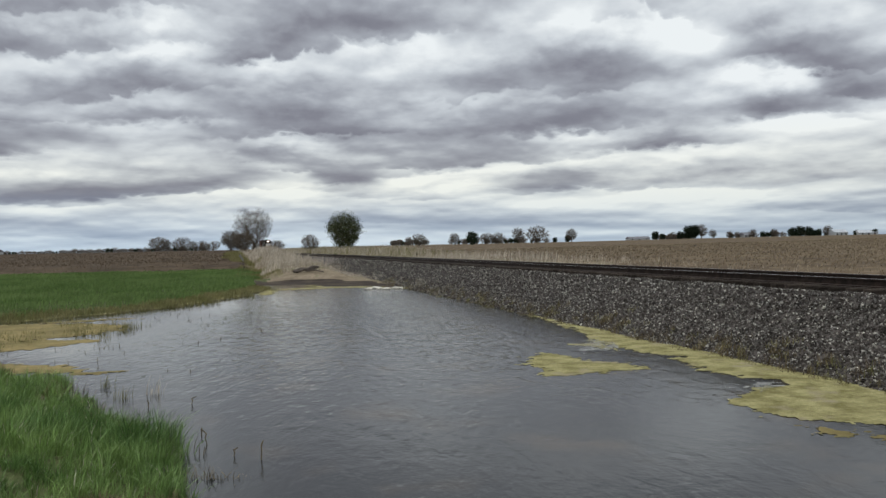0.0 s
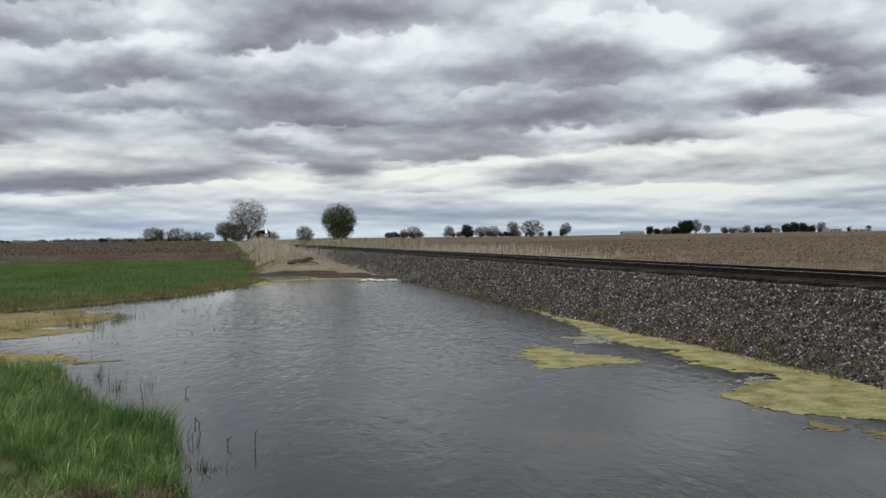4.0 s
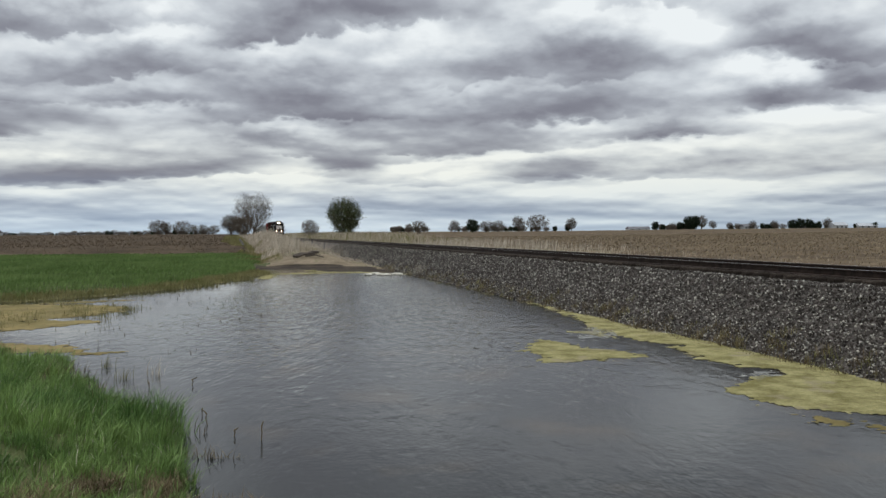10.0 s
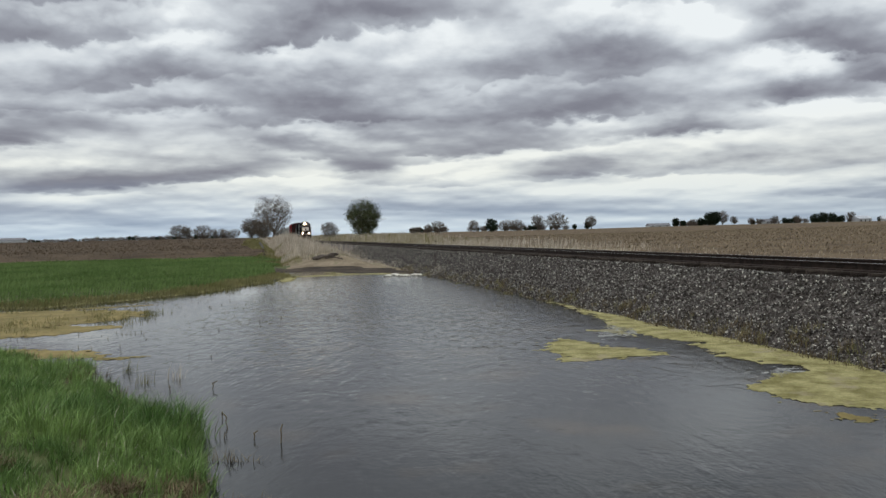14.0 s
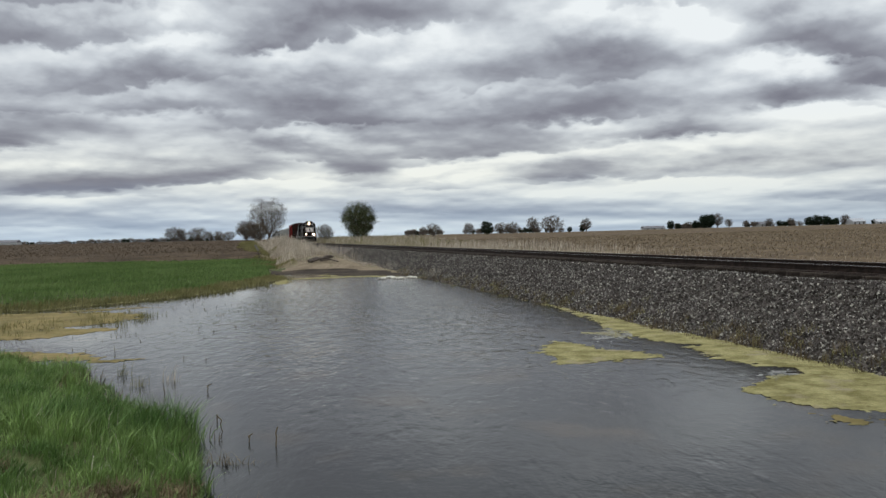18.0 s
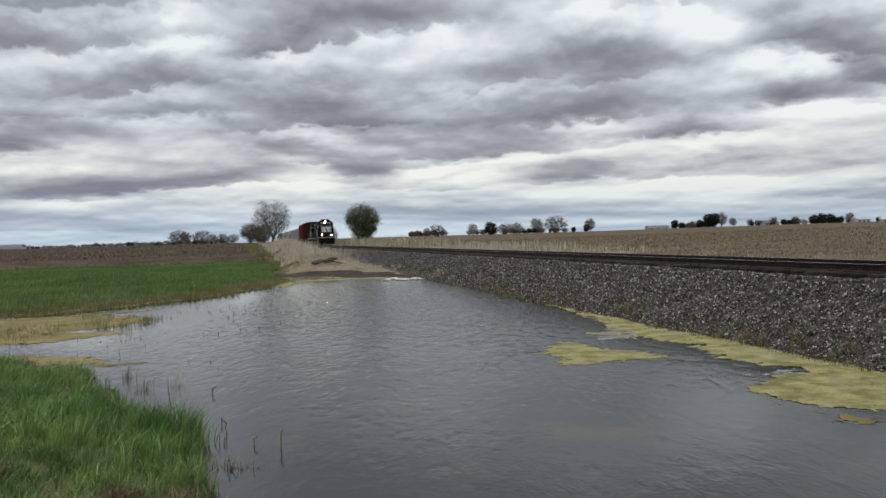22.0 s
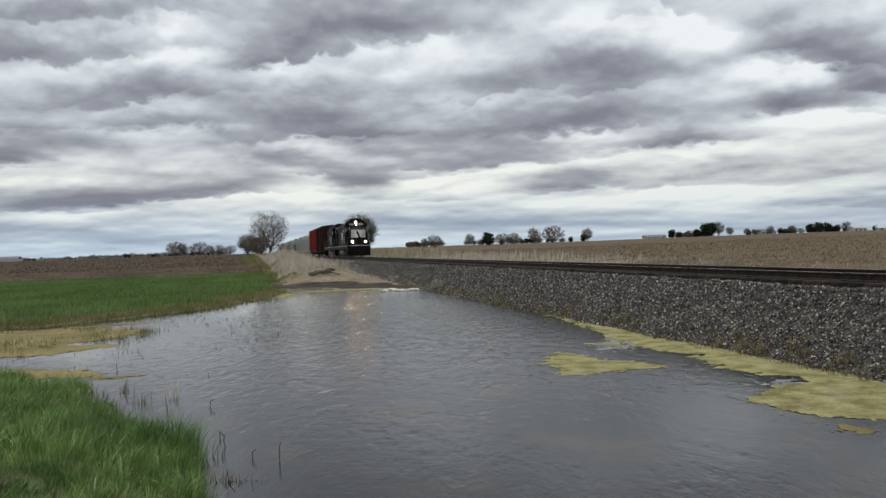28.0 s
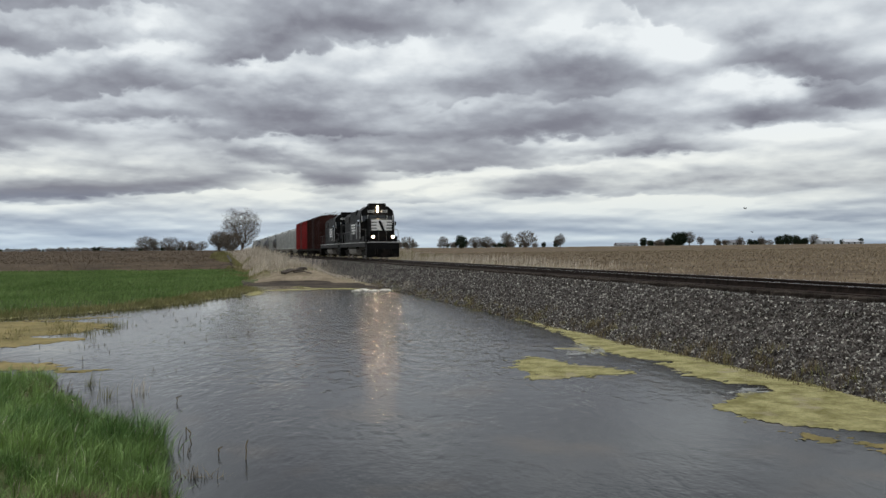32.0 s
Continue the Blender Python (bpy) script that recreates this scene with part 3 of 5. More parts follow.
def stones(name, pos, size, materials, label, share):
    """Many uneven stones in one mesh."""
    rng = np.random.default_rng(5)
    v0, f0 = chip()
    n = len(pos)
    sc = size[:, None] * rng.uniform(0.5, 1.35, (n, 3)) * np.array([1.15, 1.1, 0.6])
    jit = rng.uniform(0.6, 1.3, (n, len(v0), 1))
    q = rng.normal(size=(n, 4))
    q /= np.linalg.norm(q, axis=1)[:, None]
    w, x, y, z = q.T
    Rm = np.stack([1 - 2 * (y * y + z * z), 2 * (x * y - z * w), 2 * (x * z + y * w), 2 * (x * y + z * w), 1 - 2 * (x * x + z * z), 2 * (y * z - x * w),
                   2 * (x * z - y * w), 2 * (y * z + x * w), 1 - 2 * (x * x + y * y)], 1).reshape(n, 3, 3)
    V = np.einsum("nij,nkj->nki", Rm, v0[None] * jit * sc[:, None, :]) + pos[:, None, :]
    F = f0[None] + (np.arange(n) * len(v0))[:, None, None]
    me = bm_from(V.reshape(-1, 3).tolist(), F.reshape(-1, 3).tolist())
    pick = rng.random(n)
    cut = np.cumsum(share)
    mi = np.searchsorted(cut, pick)
    me.polygons.foreach_set("material_index", np.repeat(np.minimum(mi, len(share) - 1), len(f0)).astype(np.int32))
    for m_ in materials:
        me.materials.append(m_)
    ob = new(name, me)
    return tagged(ob, label, "ballast", kind="stuff")


def build_track():
    rng = np.random.default_rng(11)
    # ballast bed: a long prism of broken stone
    S = np.concatenate([np.arange(-30, 80, 0.4), np.arange(80, 200, 1.5), np.arange(200, 1600, 20.0)])
    D = np.concatenate([np.linspace(DC - 4.5, DC - 1.75, 12), np.linspace(DC - 1.4, DC + 1.4, 6), np.linspace(DC + 1.75, DC + 4.2, 6)])
    ss, dd = np.meshgrid(S, D, indexing="ij")
    zz = ballast_z(dd) + 0.035 * vnoise(ss, dd, 2.2, 4) + 0.07 * vnoise(ss, dd, 0.45, 6) * (np.abs(dd - DC) > 1.9)
    X, Y = trk(ss, dd + 0.25 * vnoise(ss, dd * 0, 0.12, 8) * (dd < DC - 2.2))
    a, b = X.shape
    i, j = np.meshgrid(np.arange(a - 1), np.arange(b - 1), indexing="ij")
    F = np.stack([i * b + j, i * b + j + 1, (i + 1) * b + j + 1, (i + 1) * b + j], -1).reshape(-1, 4)
    me = bm_from(np.stack([X.ravel(), Y.ravel(), zz.ravel()], 1).tolist(), F.tolist())
    me.materials.append(M_BALLAST)
    tagged(new("ballast_bed", me), "sloping railway embankment of dark broken stone", "embankment", kind="structure")
    # loose stones over its near slope and shoulder
    n = 165000
    s = 4 + 96 * rng.random(n) ** 1.7
    d = DC - 1.3 - 3.1 * rng.random(n)
    x, y = trk(s, d + 0.25 * vnoise(s, d * 0, 0.12, 8) * (d < DC - 2.2))
    z = ballast_z(d) + 0.015 + 0.035 * vnoise(s, d, 2.2, 4) + 0.07 * vnoise(s, d, 0.45, 6) * (np.abs(d - DC) > 1.9)
    keep = z > -0.06
    size = (0.014 + 0.019 * rng.random(n)) * (1 + 0.006 * s)
    stones("ballast_stones", np.stack([x, y, z], 1)[keep], size[keep], [M_BALLAST, M_MIDSTONE, M_PALE], "loose grey and pale ballast stones on the embankment slope", (0.74, 0.15, 0.11))

    track = thing("railway_track", "single railway track with rusty rails on timber ties", "railway track", kind="structure")
    # rails: head, web and foot swept along the line
    prof = [(-0.075, -0.18), (0.075, -0.18), (0.075, -0.165), (0.012, -0.145), (0.012, -0.045), (0.036, -0.035), (0.036, -0.004), (0.028, 0.0), (-0.028, 0.0), (-0.036, -0.004), (-0.036, -0.035), (-0.012, -0.045), (-0.012, -0.145), (-0.075, -0.165)]
    for off in (-0.755, 0.755):
        vs, fs = [], []
        stops = [-30.0] + list(np.arange(-20, 300, 12.0)) + [500.0, 1000.0, 1600.0]
        k = len(prof)
        for sv in stops:
            for pd_, pz in prof:
                x, y = trk(sv, DC + off + pd_)
                vs.append((x, y, RAIL + pz))
        for q in range(len(stops) - 1):
            for e in range(k):
                fs.append((q * k + e, q * k + (e + 1) % k, (q + 1) * k + (e + 1) % k, (q + 1) * k + e))
        ob = part("rail", bm_from(vs, fs), [M_RUST, M_RAILTOP], track)
        ob.data.polygons.foreach_set("material_index", np.array([1 if p % k == 7 else 0 for p in range(len(fs))], np.int32))
    # ties
    bm = bmesh.new()
    bmesh.ops.create_cube(bm, size=1.0)
    bmesh.ops.scale(bm, vec=(2.6, 0.23, 0.18), verts=bm.verts)
    bmesh.ops.bevel(bm, geom=bm.edges[:], offset=0.012, segments=1, affect="EDGES")
    tie = bpy.data.meshes.new("tie")
    bm.to_mesh(tie)
    bm.free()
    tie.materials.append(M_TIE)
    for q in range(230):
        sv = 3 + q * 0.53
        ob = new("tie", tie)
        ob.parent = track
        x, y = trk(sv + rng.uniform(-0.03, 0.03), DC + rng.uniform(-0.05, 0.05))
        ob.matrix_basis = pose(x, y, TIE_TOP - 0.085 + rng.uniform(-0.008, 0.012), 0, 0, -math.degrees(TRACK) + rng.uniform(-0.8, 0.8))
    vs, fs = [], []
    for q in range(500):
        sv = 3 + 230 * 0.53 + q * 0.53
        c = [(a_, b_, c_) for a_ in (-1.3, 1.3) for b_ in (-0.115, 0.115) for c_ in (-0.18, 0.005)]
        base = len(vs)
        for a_, b_, c_ in c:
            x, y = trk(sv + b_, DC + a_)
            vs.append((x, y, TIE_TOP + c_))
        fs += [tuple(base + w_ for w_ in f_) for f_ in ((0, 1, 3, 2), (4, 6, 7, 5), (0, 4, 5, 1), (2, 3, 7, 6), (1, 5, 7, 3))]
    far = part("far_ties", bm_from(vs, fs), M_TIE, track)
    far["kind"] = "stuff"


build_ground()
WATER = build_water()
build_track()
# ---------------------------------------------------------------- grass
def blades(name, x, y, z, h, w, material, label, category, lean=0.35, wind=(0.25, -0.1), seed=1, push=None):
    """Tapered curved blades in one mesh, with roots at x, y, z."""
    rng = np.random.default_rng(seed)
    n = len(x)
    a = rng.uniform(0, 2 * np.pi, n)
    bx, by = np.cos(a + 1.57), np.sin(a + 1.57)
    lx = np.cos(a) * lean * rng.random(n) + wind[0] * rng.uniform(0.4, 1.2, n)
    ly = np.sin(a) * lean * rng.random(n) + wind[1] * rng.uniform(0.4, 1.2, n)
    if push is not None:
        lx, ly = lx + push[0], ly + push[1]
    V = np.zeros((n, 5, 3))
    for k, (f, ww) in enumerate(((0.0, 1.0), (0.0, -1.0), (0.55, 0.8), (0.55, -0.8), (1.0, 0.0))):
        bend = f * f
        V[:, k, 0] = x + lx * h * bend + bx * w * 0.5 * ww
        V[:, k, 1] = y + ly * h * bend + by * w * 0.5 * ww
        V[:, k, 2] = z + h * (f - 0.25 * bend * np.hypot(lx, ly))
    base = (np.arange(n) * 5)[:, None]
    quads = (base + np.array([[0, 1, 3, 2]])).tolist()
    tris = (base + np.array([[2, 3, 4]])).tolist()
    me = bm_from(V.reshape(-1, 3).tolist(), quads + tris)
    me.materials.append(material)
    ob = new(name, me)
    return tagged(ob, label, category, kind="stuff")


def scatter(n, x0, x1, y0, y1, test, seed):
    rng = np.random.default_rng(seed)
    x, y = rng.uniform(x0, x1, n), rng.uniform(y0, y1, n)
    k = test(x, y)
    return x[k], y[k], rng


def build_grass():
    # lush bank in front of the camera, in tufts that bend outwards
    def gap(x, y):
        """Bare or dead places in the bank's grass, 1 in their middle."""
        v = np.zeros(len(x))
        for cx, cy, rx, ry in ((-3.85, 5.85, 0.62, 0.75), (-2.60, 7.75, 0.24, 0.34), (-2.50, 7.2, 0.16, 0.30), (-2.95, 6.75, 0.22, 0.14)):
            v = np.maximum(v, 1 - np.hypot((x - cx) / rx, (y - cy) / ry))
        return v + 0.22 * vnoise(x, y, 2.2, 7)
    x, y, rng = scatter(16500, -16, -1.4, 3.2, 22, lambda x, y: (pond_dist(x, y) > -0.10 + 0.15 * vnoise(x, y, 1.1, 3)) & (x < -0.22 * y + 0.2) & (x > -0.72 * y - 1.5) & (gap(x, y) < 0.22), 21)
    per = 18
    n = len(x)
    clump = 0.78 + 0.40 * vnoise(x, y, 0.8, 4) + 0.22 * vnoise(x, y, 2.5, 5)
    th = np.clip(0.40 * clump * rng.uniform(0.6, 1.15, n), 0.10, 0.62)
    ta = rng.uniform(0, 2 * np.pi, n)
    tl = 0.45 * rng.random(n)
    pa, pr = rng.uniform(0, 2 * np.pi, n * per), 0.075 * np.sqrt(rng.random(n * per))
    ox, oy = np.cos(pa) * pr, np.sin(pa) * pr
    bx, by = np.repeat(x, per) + ox, np.repeat(y, per) + oy
    h = np.repeat(th, per) * rng.uniform(0.45, 1.1, n * per)
    push = (np.repeat(np.cos(ta) * tl, per) + 5.0 * ox, np.repeat(np.sin(ta) * tl, per) + 5.0 * oy)
    w = 0.006 + 0.006 * rng.random(n * per)
    straw = rng.random(n * per) < 0.035
    for k, name, material, label in ((~straw, "bank_grass", M_GREEN, "tall lush green grass on the pond bank"), (straw, "bank_dead_blades", M_STRAW, "dry blades among the green bank grass")):
        blades(name, bx[k], by[k], ground_z(bx[k], by[k]) - 0.02, h[k] * (1.0 if material == M_GREEN else 0.75), w[k], material, label, "grass", 0.35, (0.26, -0.05), 22, (push[0][k], push[1][k]))
    # dead stems and litter in its gaps and at its foot
    x, y, rng = scatter(60000, -6, -1.5, 4, 9, lambda x, y: gap(x, y) > 0.12, 63)
    blades("bank_litter", x, y, ground_z(x, y) - 0.01, 0.03 + 0.13 * rng.random(len(x)) ** 2 + 0.12 * rng.random(len(x)) * (y > 6.2), np.full(len(x), 0.009), M_STALK, "brown dead litter in the bare places of the bank", "dead grass", 1.6, (0.1, 0), 64)
    x, y, rng = scatter(13000, -12, -1.5, 6, 20, lambda x, y: (np.abs(pond_dist(x, y)) < 0.30) & (vnoise(x, y, 1.3, 9) > 0.1), 23)
    blades("dead_bank_grass", x, y, ground_z(x, y) - 0.02, 0.10 + 0.20 * rng.random(len(x)), np.full(len(x), 0.010), M_STALK, "dead brown stems at the water's edge", "dead grass", 0.7, (0.2, 0), 24)
    # young green strip beyond the inlet
    x, y, rng = scatter(260000, -75, -9.5, 29, 92, lambda x, y: (pond_dist(x, y) > 0.8 + 0.5 * vnoise(x, y, 0.5, 2)) & (to_sd(x, y)[1] < 1.4 + 1.0 * vnoise(x, y, 0.2, 2)) & (np.hypot(x, y) < 86 + 3 * vnoise(x, y, 0.15, 3)) & (np.abs(x / y) < 0.66), 25)
    r = np.hypot(x, y)
    blades("green_strip", x, y, ground_z(x, y) - 0.02, 0.20 + 0.13 * rng.random(len(x)) + 0.07 * vnoise(x, y, 0.25, 6), 0.010 + 0.0006 * r, M_WHEAT, "strip of young green grass along the far shore", "grass", 0.3, (0.2, 0), 26)
    # yellowed fringe of the strip
    rng0 = np.random.default_rng(127)
    x, y, rng = scatter(170000, -40, -8, 26, 54, lambda x, y: (np.abs(pond_dist(x, y) + 0.15) < 1.0 + 0.6 * vnoise(x, y, 0.35, 5)) & (rng0.random(len(x)) < 0.25 + 0.75 * sm(-1.0, 0.2, pond_dist(x, y))), 27)
    blades("yellow_fringe", x, y, np.maximum(ground_z(x, y), -0.02), 0.12 + 0.17 * rng.random(len(x)), np.full(len(x), 0.024), M_WEED, "yellowed grass fringe at the far water's edge", "grass", 0.4, (0.2, 0), 28)
    # dry grass bank beside the track beyond the pond
    def bank(x, y):
        s, d = to_sd(x, y)
        n1 = vnoise(x, y, 0.25, 4)
        return (s > 65 + 3 * n1) & (s < 170) & (d > 1.9 - 0.02 * s + 1.4 * n1) & (d < 10.9) & (pond_dist(x, y) > 2)
    x, y, rng = scatter(230000, -48, 4, 55, 180, bank, 29)
    s, d = to_sd(x, y)
    tall = (0.45 * sm(60, 72, s) + 0.55 * sm(84, 106, s)) * (0.75 + 0.4 * sm(1, 4, d)) * (0.12 + 0.88 * sm(8.9, 5.2, d)) * (0.55 + 0.6 * sm(-0.5, 0.5, vnoise(x, y, 0.22, 18)))
    h = (0.25 + 1.15 * tall) * (0.45 + 0.6 * rng.random(len(x)) + 0.35 * vnoise(x, y, 0.6, 5))
    green = (d < 4.4 - 0.018 * s + 1.2 * vnoise(x, y, 0.3, 8)) | (vnoise(x, y, 0.22, 12) > 0.62)
    g = ground_z(x, y) - 0.03
    w = 0.007 + 0.00022 * s
    k = ~green
    blades("dry_grass_bank", x[k], y[k], g[k], h[k], w[k], M_STRAW, "tall dry straw-coloured grass on the bank beside the track", "dry grass", 0.5, (0.16, 0), 30)
    tall_ones = k & (rng.random(len(x)) < 0.13) & (s > 69) & (s < 150) & (d < 9.3)
    blades("tall_dry_stems", x[tall_ones], y[tall_ones], g[tall_ones], 0.7 + 1.0 * rng.random(int(tall_ones.sum())), 0.8 * w[tall_ones], M_STRAW, "tall wispy dead stems above the dry grass", "dry grass", 0.22, (0.12, 0), 32)
    blades("olive_weed_bank", x[green], y[green], g[green], 0.5 * h[green], w[green] * 1.6, M_WEED, "olive green weeds at the end of the bank", "weeds", 0.4, (0.2, 0), 31)
    # sparse dry grass at the foot of the ballast near the far shore
    x, y, rng = scatter(26000, -14, 4, 36, 66, lambda x, y: (np.abs(to_sd(x, y)[1] - 10.0) < 0.5 + 0.2 * vnoise(x, y, 0.5, 3)) & (vnoise(x, y, 0.7, 24) > 0.0), 53)
    blades("foot_dry_grass", x, y, np.maximum(ground_z(x, y), ballast_z(to_sd(x, y)[1])) - 0.02, 0.06 + 0.22 * rng.random(len(x)) ** 2, np.full(len(x), 0.016), M_STRAW, "sparse dry grass at the foot of the ballast", "dry grass", 0.5, (0.2, 0), 54)
    # verge and tall weeds beyond the track
    def verge(x, y):
        s, d = to_sd(x, y)
        n1 = vnoise(x, y, 0.2, 14)
        return (d > 17.2) & (d < 23.5 + 2 * n1 + 0.05 * s) & (s > 8) & (s < 330) & (np.random.default_rng(3).random(len(x)) < 0.35 + 0.65 * sm(30, 60, s))
    x, y, rng = scatter(150000, -70, 40, 5, 330, verge, 33)
    s, d = to_sd(x, y)
    h = (0.16 + 1.0 * sm(38, 66, s) * (0.6 + 0.4 * vnoise(x, y, 0.12, 15) ** 2) + 0.9 * sm(95, 160, s)) * (0.55 + 0.6 * rng.random(len(x)))
    ol = (s > 95 + 30 * vnoise(x, y, 0.05, 16)) & (rng.random(len(x)) < 0.35)
    g = ground_z(x, y) - 0.03
    w = 0.010 + 0.00032 * s
    blades("verge_dry_grass", x[~ol], y[~ol], g[~ol], h[~ol], w[~ol], M_STRAW, "pale dry weeds along the far side of the track", "dry grass", 0.25, (0.15, 0), 34)
    blades("verge_olive_weeds", x[ol], y[ol], g[ol], h[ol], w[ol] * 1.5, M_WEED, "olive weeds and brush beyond the track", "weeds", 0.3, (0.15, 0), 35)
    # corn litter and stubble on the field
    x, y, rng = scatter(260000, -20, 150, 10, 230, lambda x, y: (to_sd(x, y)[1] > 22) & (np.abs(x / y) < 0.68), 37)
    keep = rng.random(len(x)) < 90.0 / (40 + np.hypot(x, y)) ** 1.0
    x, y = x[keep], y[keep]
    r = np.hypot(x, y)
    row = np.round((to_sd(x, y)[1]) / 0.76) * 0.76
    blades("corn_stubble", x, y, ground_z(x, y) - 0.02, 0.05 + 0.16 * rng.random(len(x)) ** 2, 0.016 + 0.0007 * r, M_CORN, "broken pale corn stalks left on the stubble field", "corn stubble", 1.2, (0.2, 0), 38)
    # weathered stalks and clods on the tilled field
    x, y, rng = scatter(90000, -130, -8, 70, 210, lambda x, y: (np.hypot(x, y) > 84 + 3 * vnoise(x, y, 0.15, 3)) & (to_sd(x, y)[1] < 1.5) & (np.abs(x / y) < 0.66), 51)
    keep = rng.random(len(x)) < np.clip(1.3 - np.hypot(x, y) / 190, 0.1, 1)
    x, y = x[keep], y[keep]
    blades("field_stalks", x, y, ground_z(x, y) - 0.02, 0.06 + 0.16 * rng.random(len(x)) ** 2, 0.025 + 0.0004 * np.hypot(x, y), M_FSTALK, "weathered brown stalks on the tilled field", "field stalks", 1.0, (0.2, 0), 52)
    # clumps of dead and olive weeds along the foot of the ballast
    rng = np.random.default_rng(39)
    for name, material, count, tall, label in (("foot_weeds", M_STALK, 430, 0.28, "dead brown weeds along the foot of the embankment"), ("foot_green_weeds", M_WEED, 240, 0.17, "low olive weeds along the foot of the embankment")):
        cs, cd = 3 + 55 * rng.random(count) ** 1.4, 9.95 + 0.22 * rng.normal(size=count)
        per = 18
        s, d = np.repeat(cs, per) + rng.normal(0, 0.10, count * per), np.repeat(cd, per) + rng.normal(0, 0.07, count * per)
        x, y = trk(s, d)
        z = np.maximum(np.maximum(ground_z(x, y), ballast_z(d)), 0.0) - 0.02
        h = np.repeat(rng.uniform(0.25, 1.0, count) ** 1.5, per) * tall * rng.uniform(0.4, 1.2, count * per)
        blades(name, x, y, z, h, 0.008 + 0.008 * rng.random(len(x)), material, label, "weeds", 0.8, (0.1, 0), 40)


build_grass()


# ---------------------------------------------------------------- trees
def tube(vs, fs, a, b, ra, rb, sides=5):
    ax = (b - a).normalized()
    u = ax.orthogonal().normalized()
    v = ax.cross(u)
    base = len(vs)
    for p, r in ((a, ra), (b, rb)):
        for k in range(sides):
            t = 2 * math.pi * k / sides
            vs.append(tuple(p + u * (math.cos(t) * r) + v * (math.sin(t) * r)))
    for k in range(sides):
        fs.append((base + k, base + (k + 1) % sides, base + sides + (k + 1) % sides, base + sides + k))


def make_tree(name, height, width, leaf, label, category="tree", base=0.25, twigs=700, leaves=0, leaf_size=0.25, seed=1, tip=0.012, group="", square=1.0, fuzz=0.03, slim=0.45):
    """A tapered trunk whose limbs fork out to fill an uneven crown, with twigs or leaf clumps on them."""
    rng = np.random.default_rng(seed)
    zc, zh = height * (1 + base) / 2, height * (1 - base) / 2
    pts = []
    while len(pts) < twigs:
        p = rng.uniform(-1, 1, 3)
        n2 = float(p @ p)
        lump = 0.86 + 0.16 * float(vnoise(p[0] * 2 + p[2], p[1] * 2 - p[2], 1.3, seed))
        taper = 1.0 if p[2] > -0.2 else square
        if n2 < lump * lump and n2 > 0.05 * rng.random():
            pts.append((p[0] * width / 2 * taper, p[1] * width / 2 * taper, zc + p[2] * zh))
    pts = np.array(pts)
    root = np.array([0, 0, max(base, 0.08) * height * 0.9])
    pts = pts[np.argsort(np.linalg.norm(pts - root, axis=1))]
    nodes = [np.zeros(3), root * 0.5 + rng.normal(0, 0.01 * height, 3) * [1, 1, 0], root]
    par, path = [-1, 0, 1], [0.0, 0.0, 0.0]
    for p in pts:
        A = np.array(nodes)
        d = np.linalg.norm(A - p, axis=1)
        cost = d + 0.35 * np.array(path) + np.where(A[:, 2] > p[2] + 0.05 * height, 0.25 * height, 0)
        cost[:2] = 1e9
        k = int(np.argmin(cost))
        a = A[k]
        if d[k] > 0.06 * height:
            mid = (a + p) / 2 + rng.normal(0, 0.09 * d[k], 3) + [0, 0, 0.05 * d[k]]
            nodes.append(mid), par.append(k), path.append(path[k] + d[k] / 2)
            k = len(nodes) - 1
        nodes.append(p), par.append(k), path.append(path[k] + float(np.linalg.norm(nodes[k] - p)))
    load = np.full(len(nodes), tip ** 2.1)
    for q in range(len(nodes) - 1, 0, -1):
        load[par[q]] += load[q]
    rad = load ** (1 / 2.1)
    vs, fs = [], []
    for q in range(1, len(nodes)):
        a, b = Vector(nodes[par[q]]), Vector(nodes[q])
        if (b - a).length > 1e-4:
            ra = min(rad[par[q]], rad[q] * 1.35) if par[q] else rad[q] * 1.4
            tube(vs, fs, a, b, ra, rad[q], 6 if rad[q] > 0.05 else 3)
    tree = thing(name, label, category, group=group)
    part("trunk", bm_from(vs, fs), M_BARK, tree)
    if leaves:
        at = np.array(nodes)[rng.integers(3, len(nodes), leaves)] + rng.normal(0, height * fuzz, (leaves, 3))
        a, b, c = rng.normal(size=(3, leaves, 3))
        a /= np.linalg.norm(a, axis=1)[:, None]
        b -= a * (a * b).sum(1)[:, None]
        b /= np.linalg.norm(b, axis=1)[:, None]
        sz = leaf_size * rng.uniform(0.5, 1.2, (leaves, 1))
        V = np.stack([at - a * sz, at + b * sz * slim, at + a * sz, at - b * sz * slim], 1).reshape(-1, 3)
        F = (np.arange(leaves) * 4)[:, None] + np.arange(4)
        part("crown", bm_from(V.tolist(), F.tolist()), leaf, tree)
    return tree


def put(tree, az, dist, turn=0.0, scale=1.0, sink=0.15):
    x, y = dist * math.sin(radians(az)), dist * math.cos(radians(az))
    tree.matrix_basis = Matrix.Translation((x, y, float(ground_z(x, y)) - sink)) @ Matrix.Rotation(turn, 4, "Z") @ Matrix.Scale(scale, 4)
    return tree


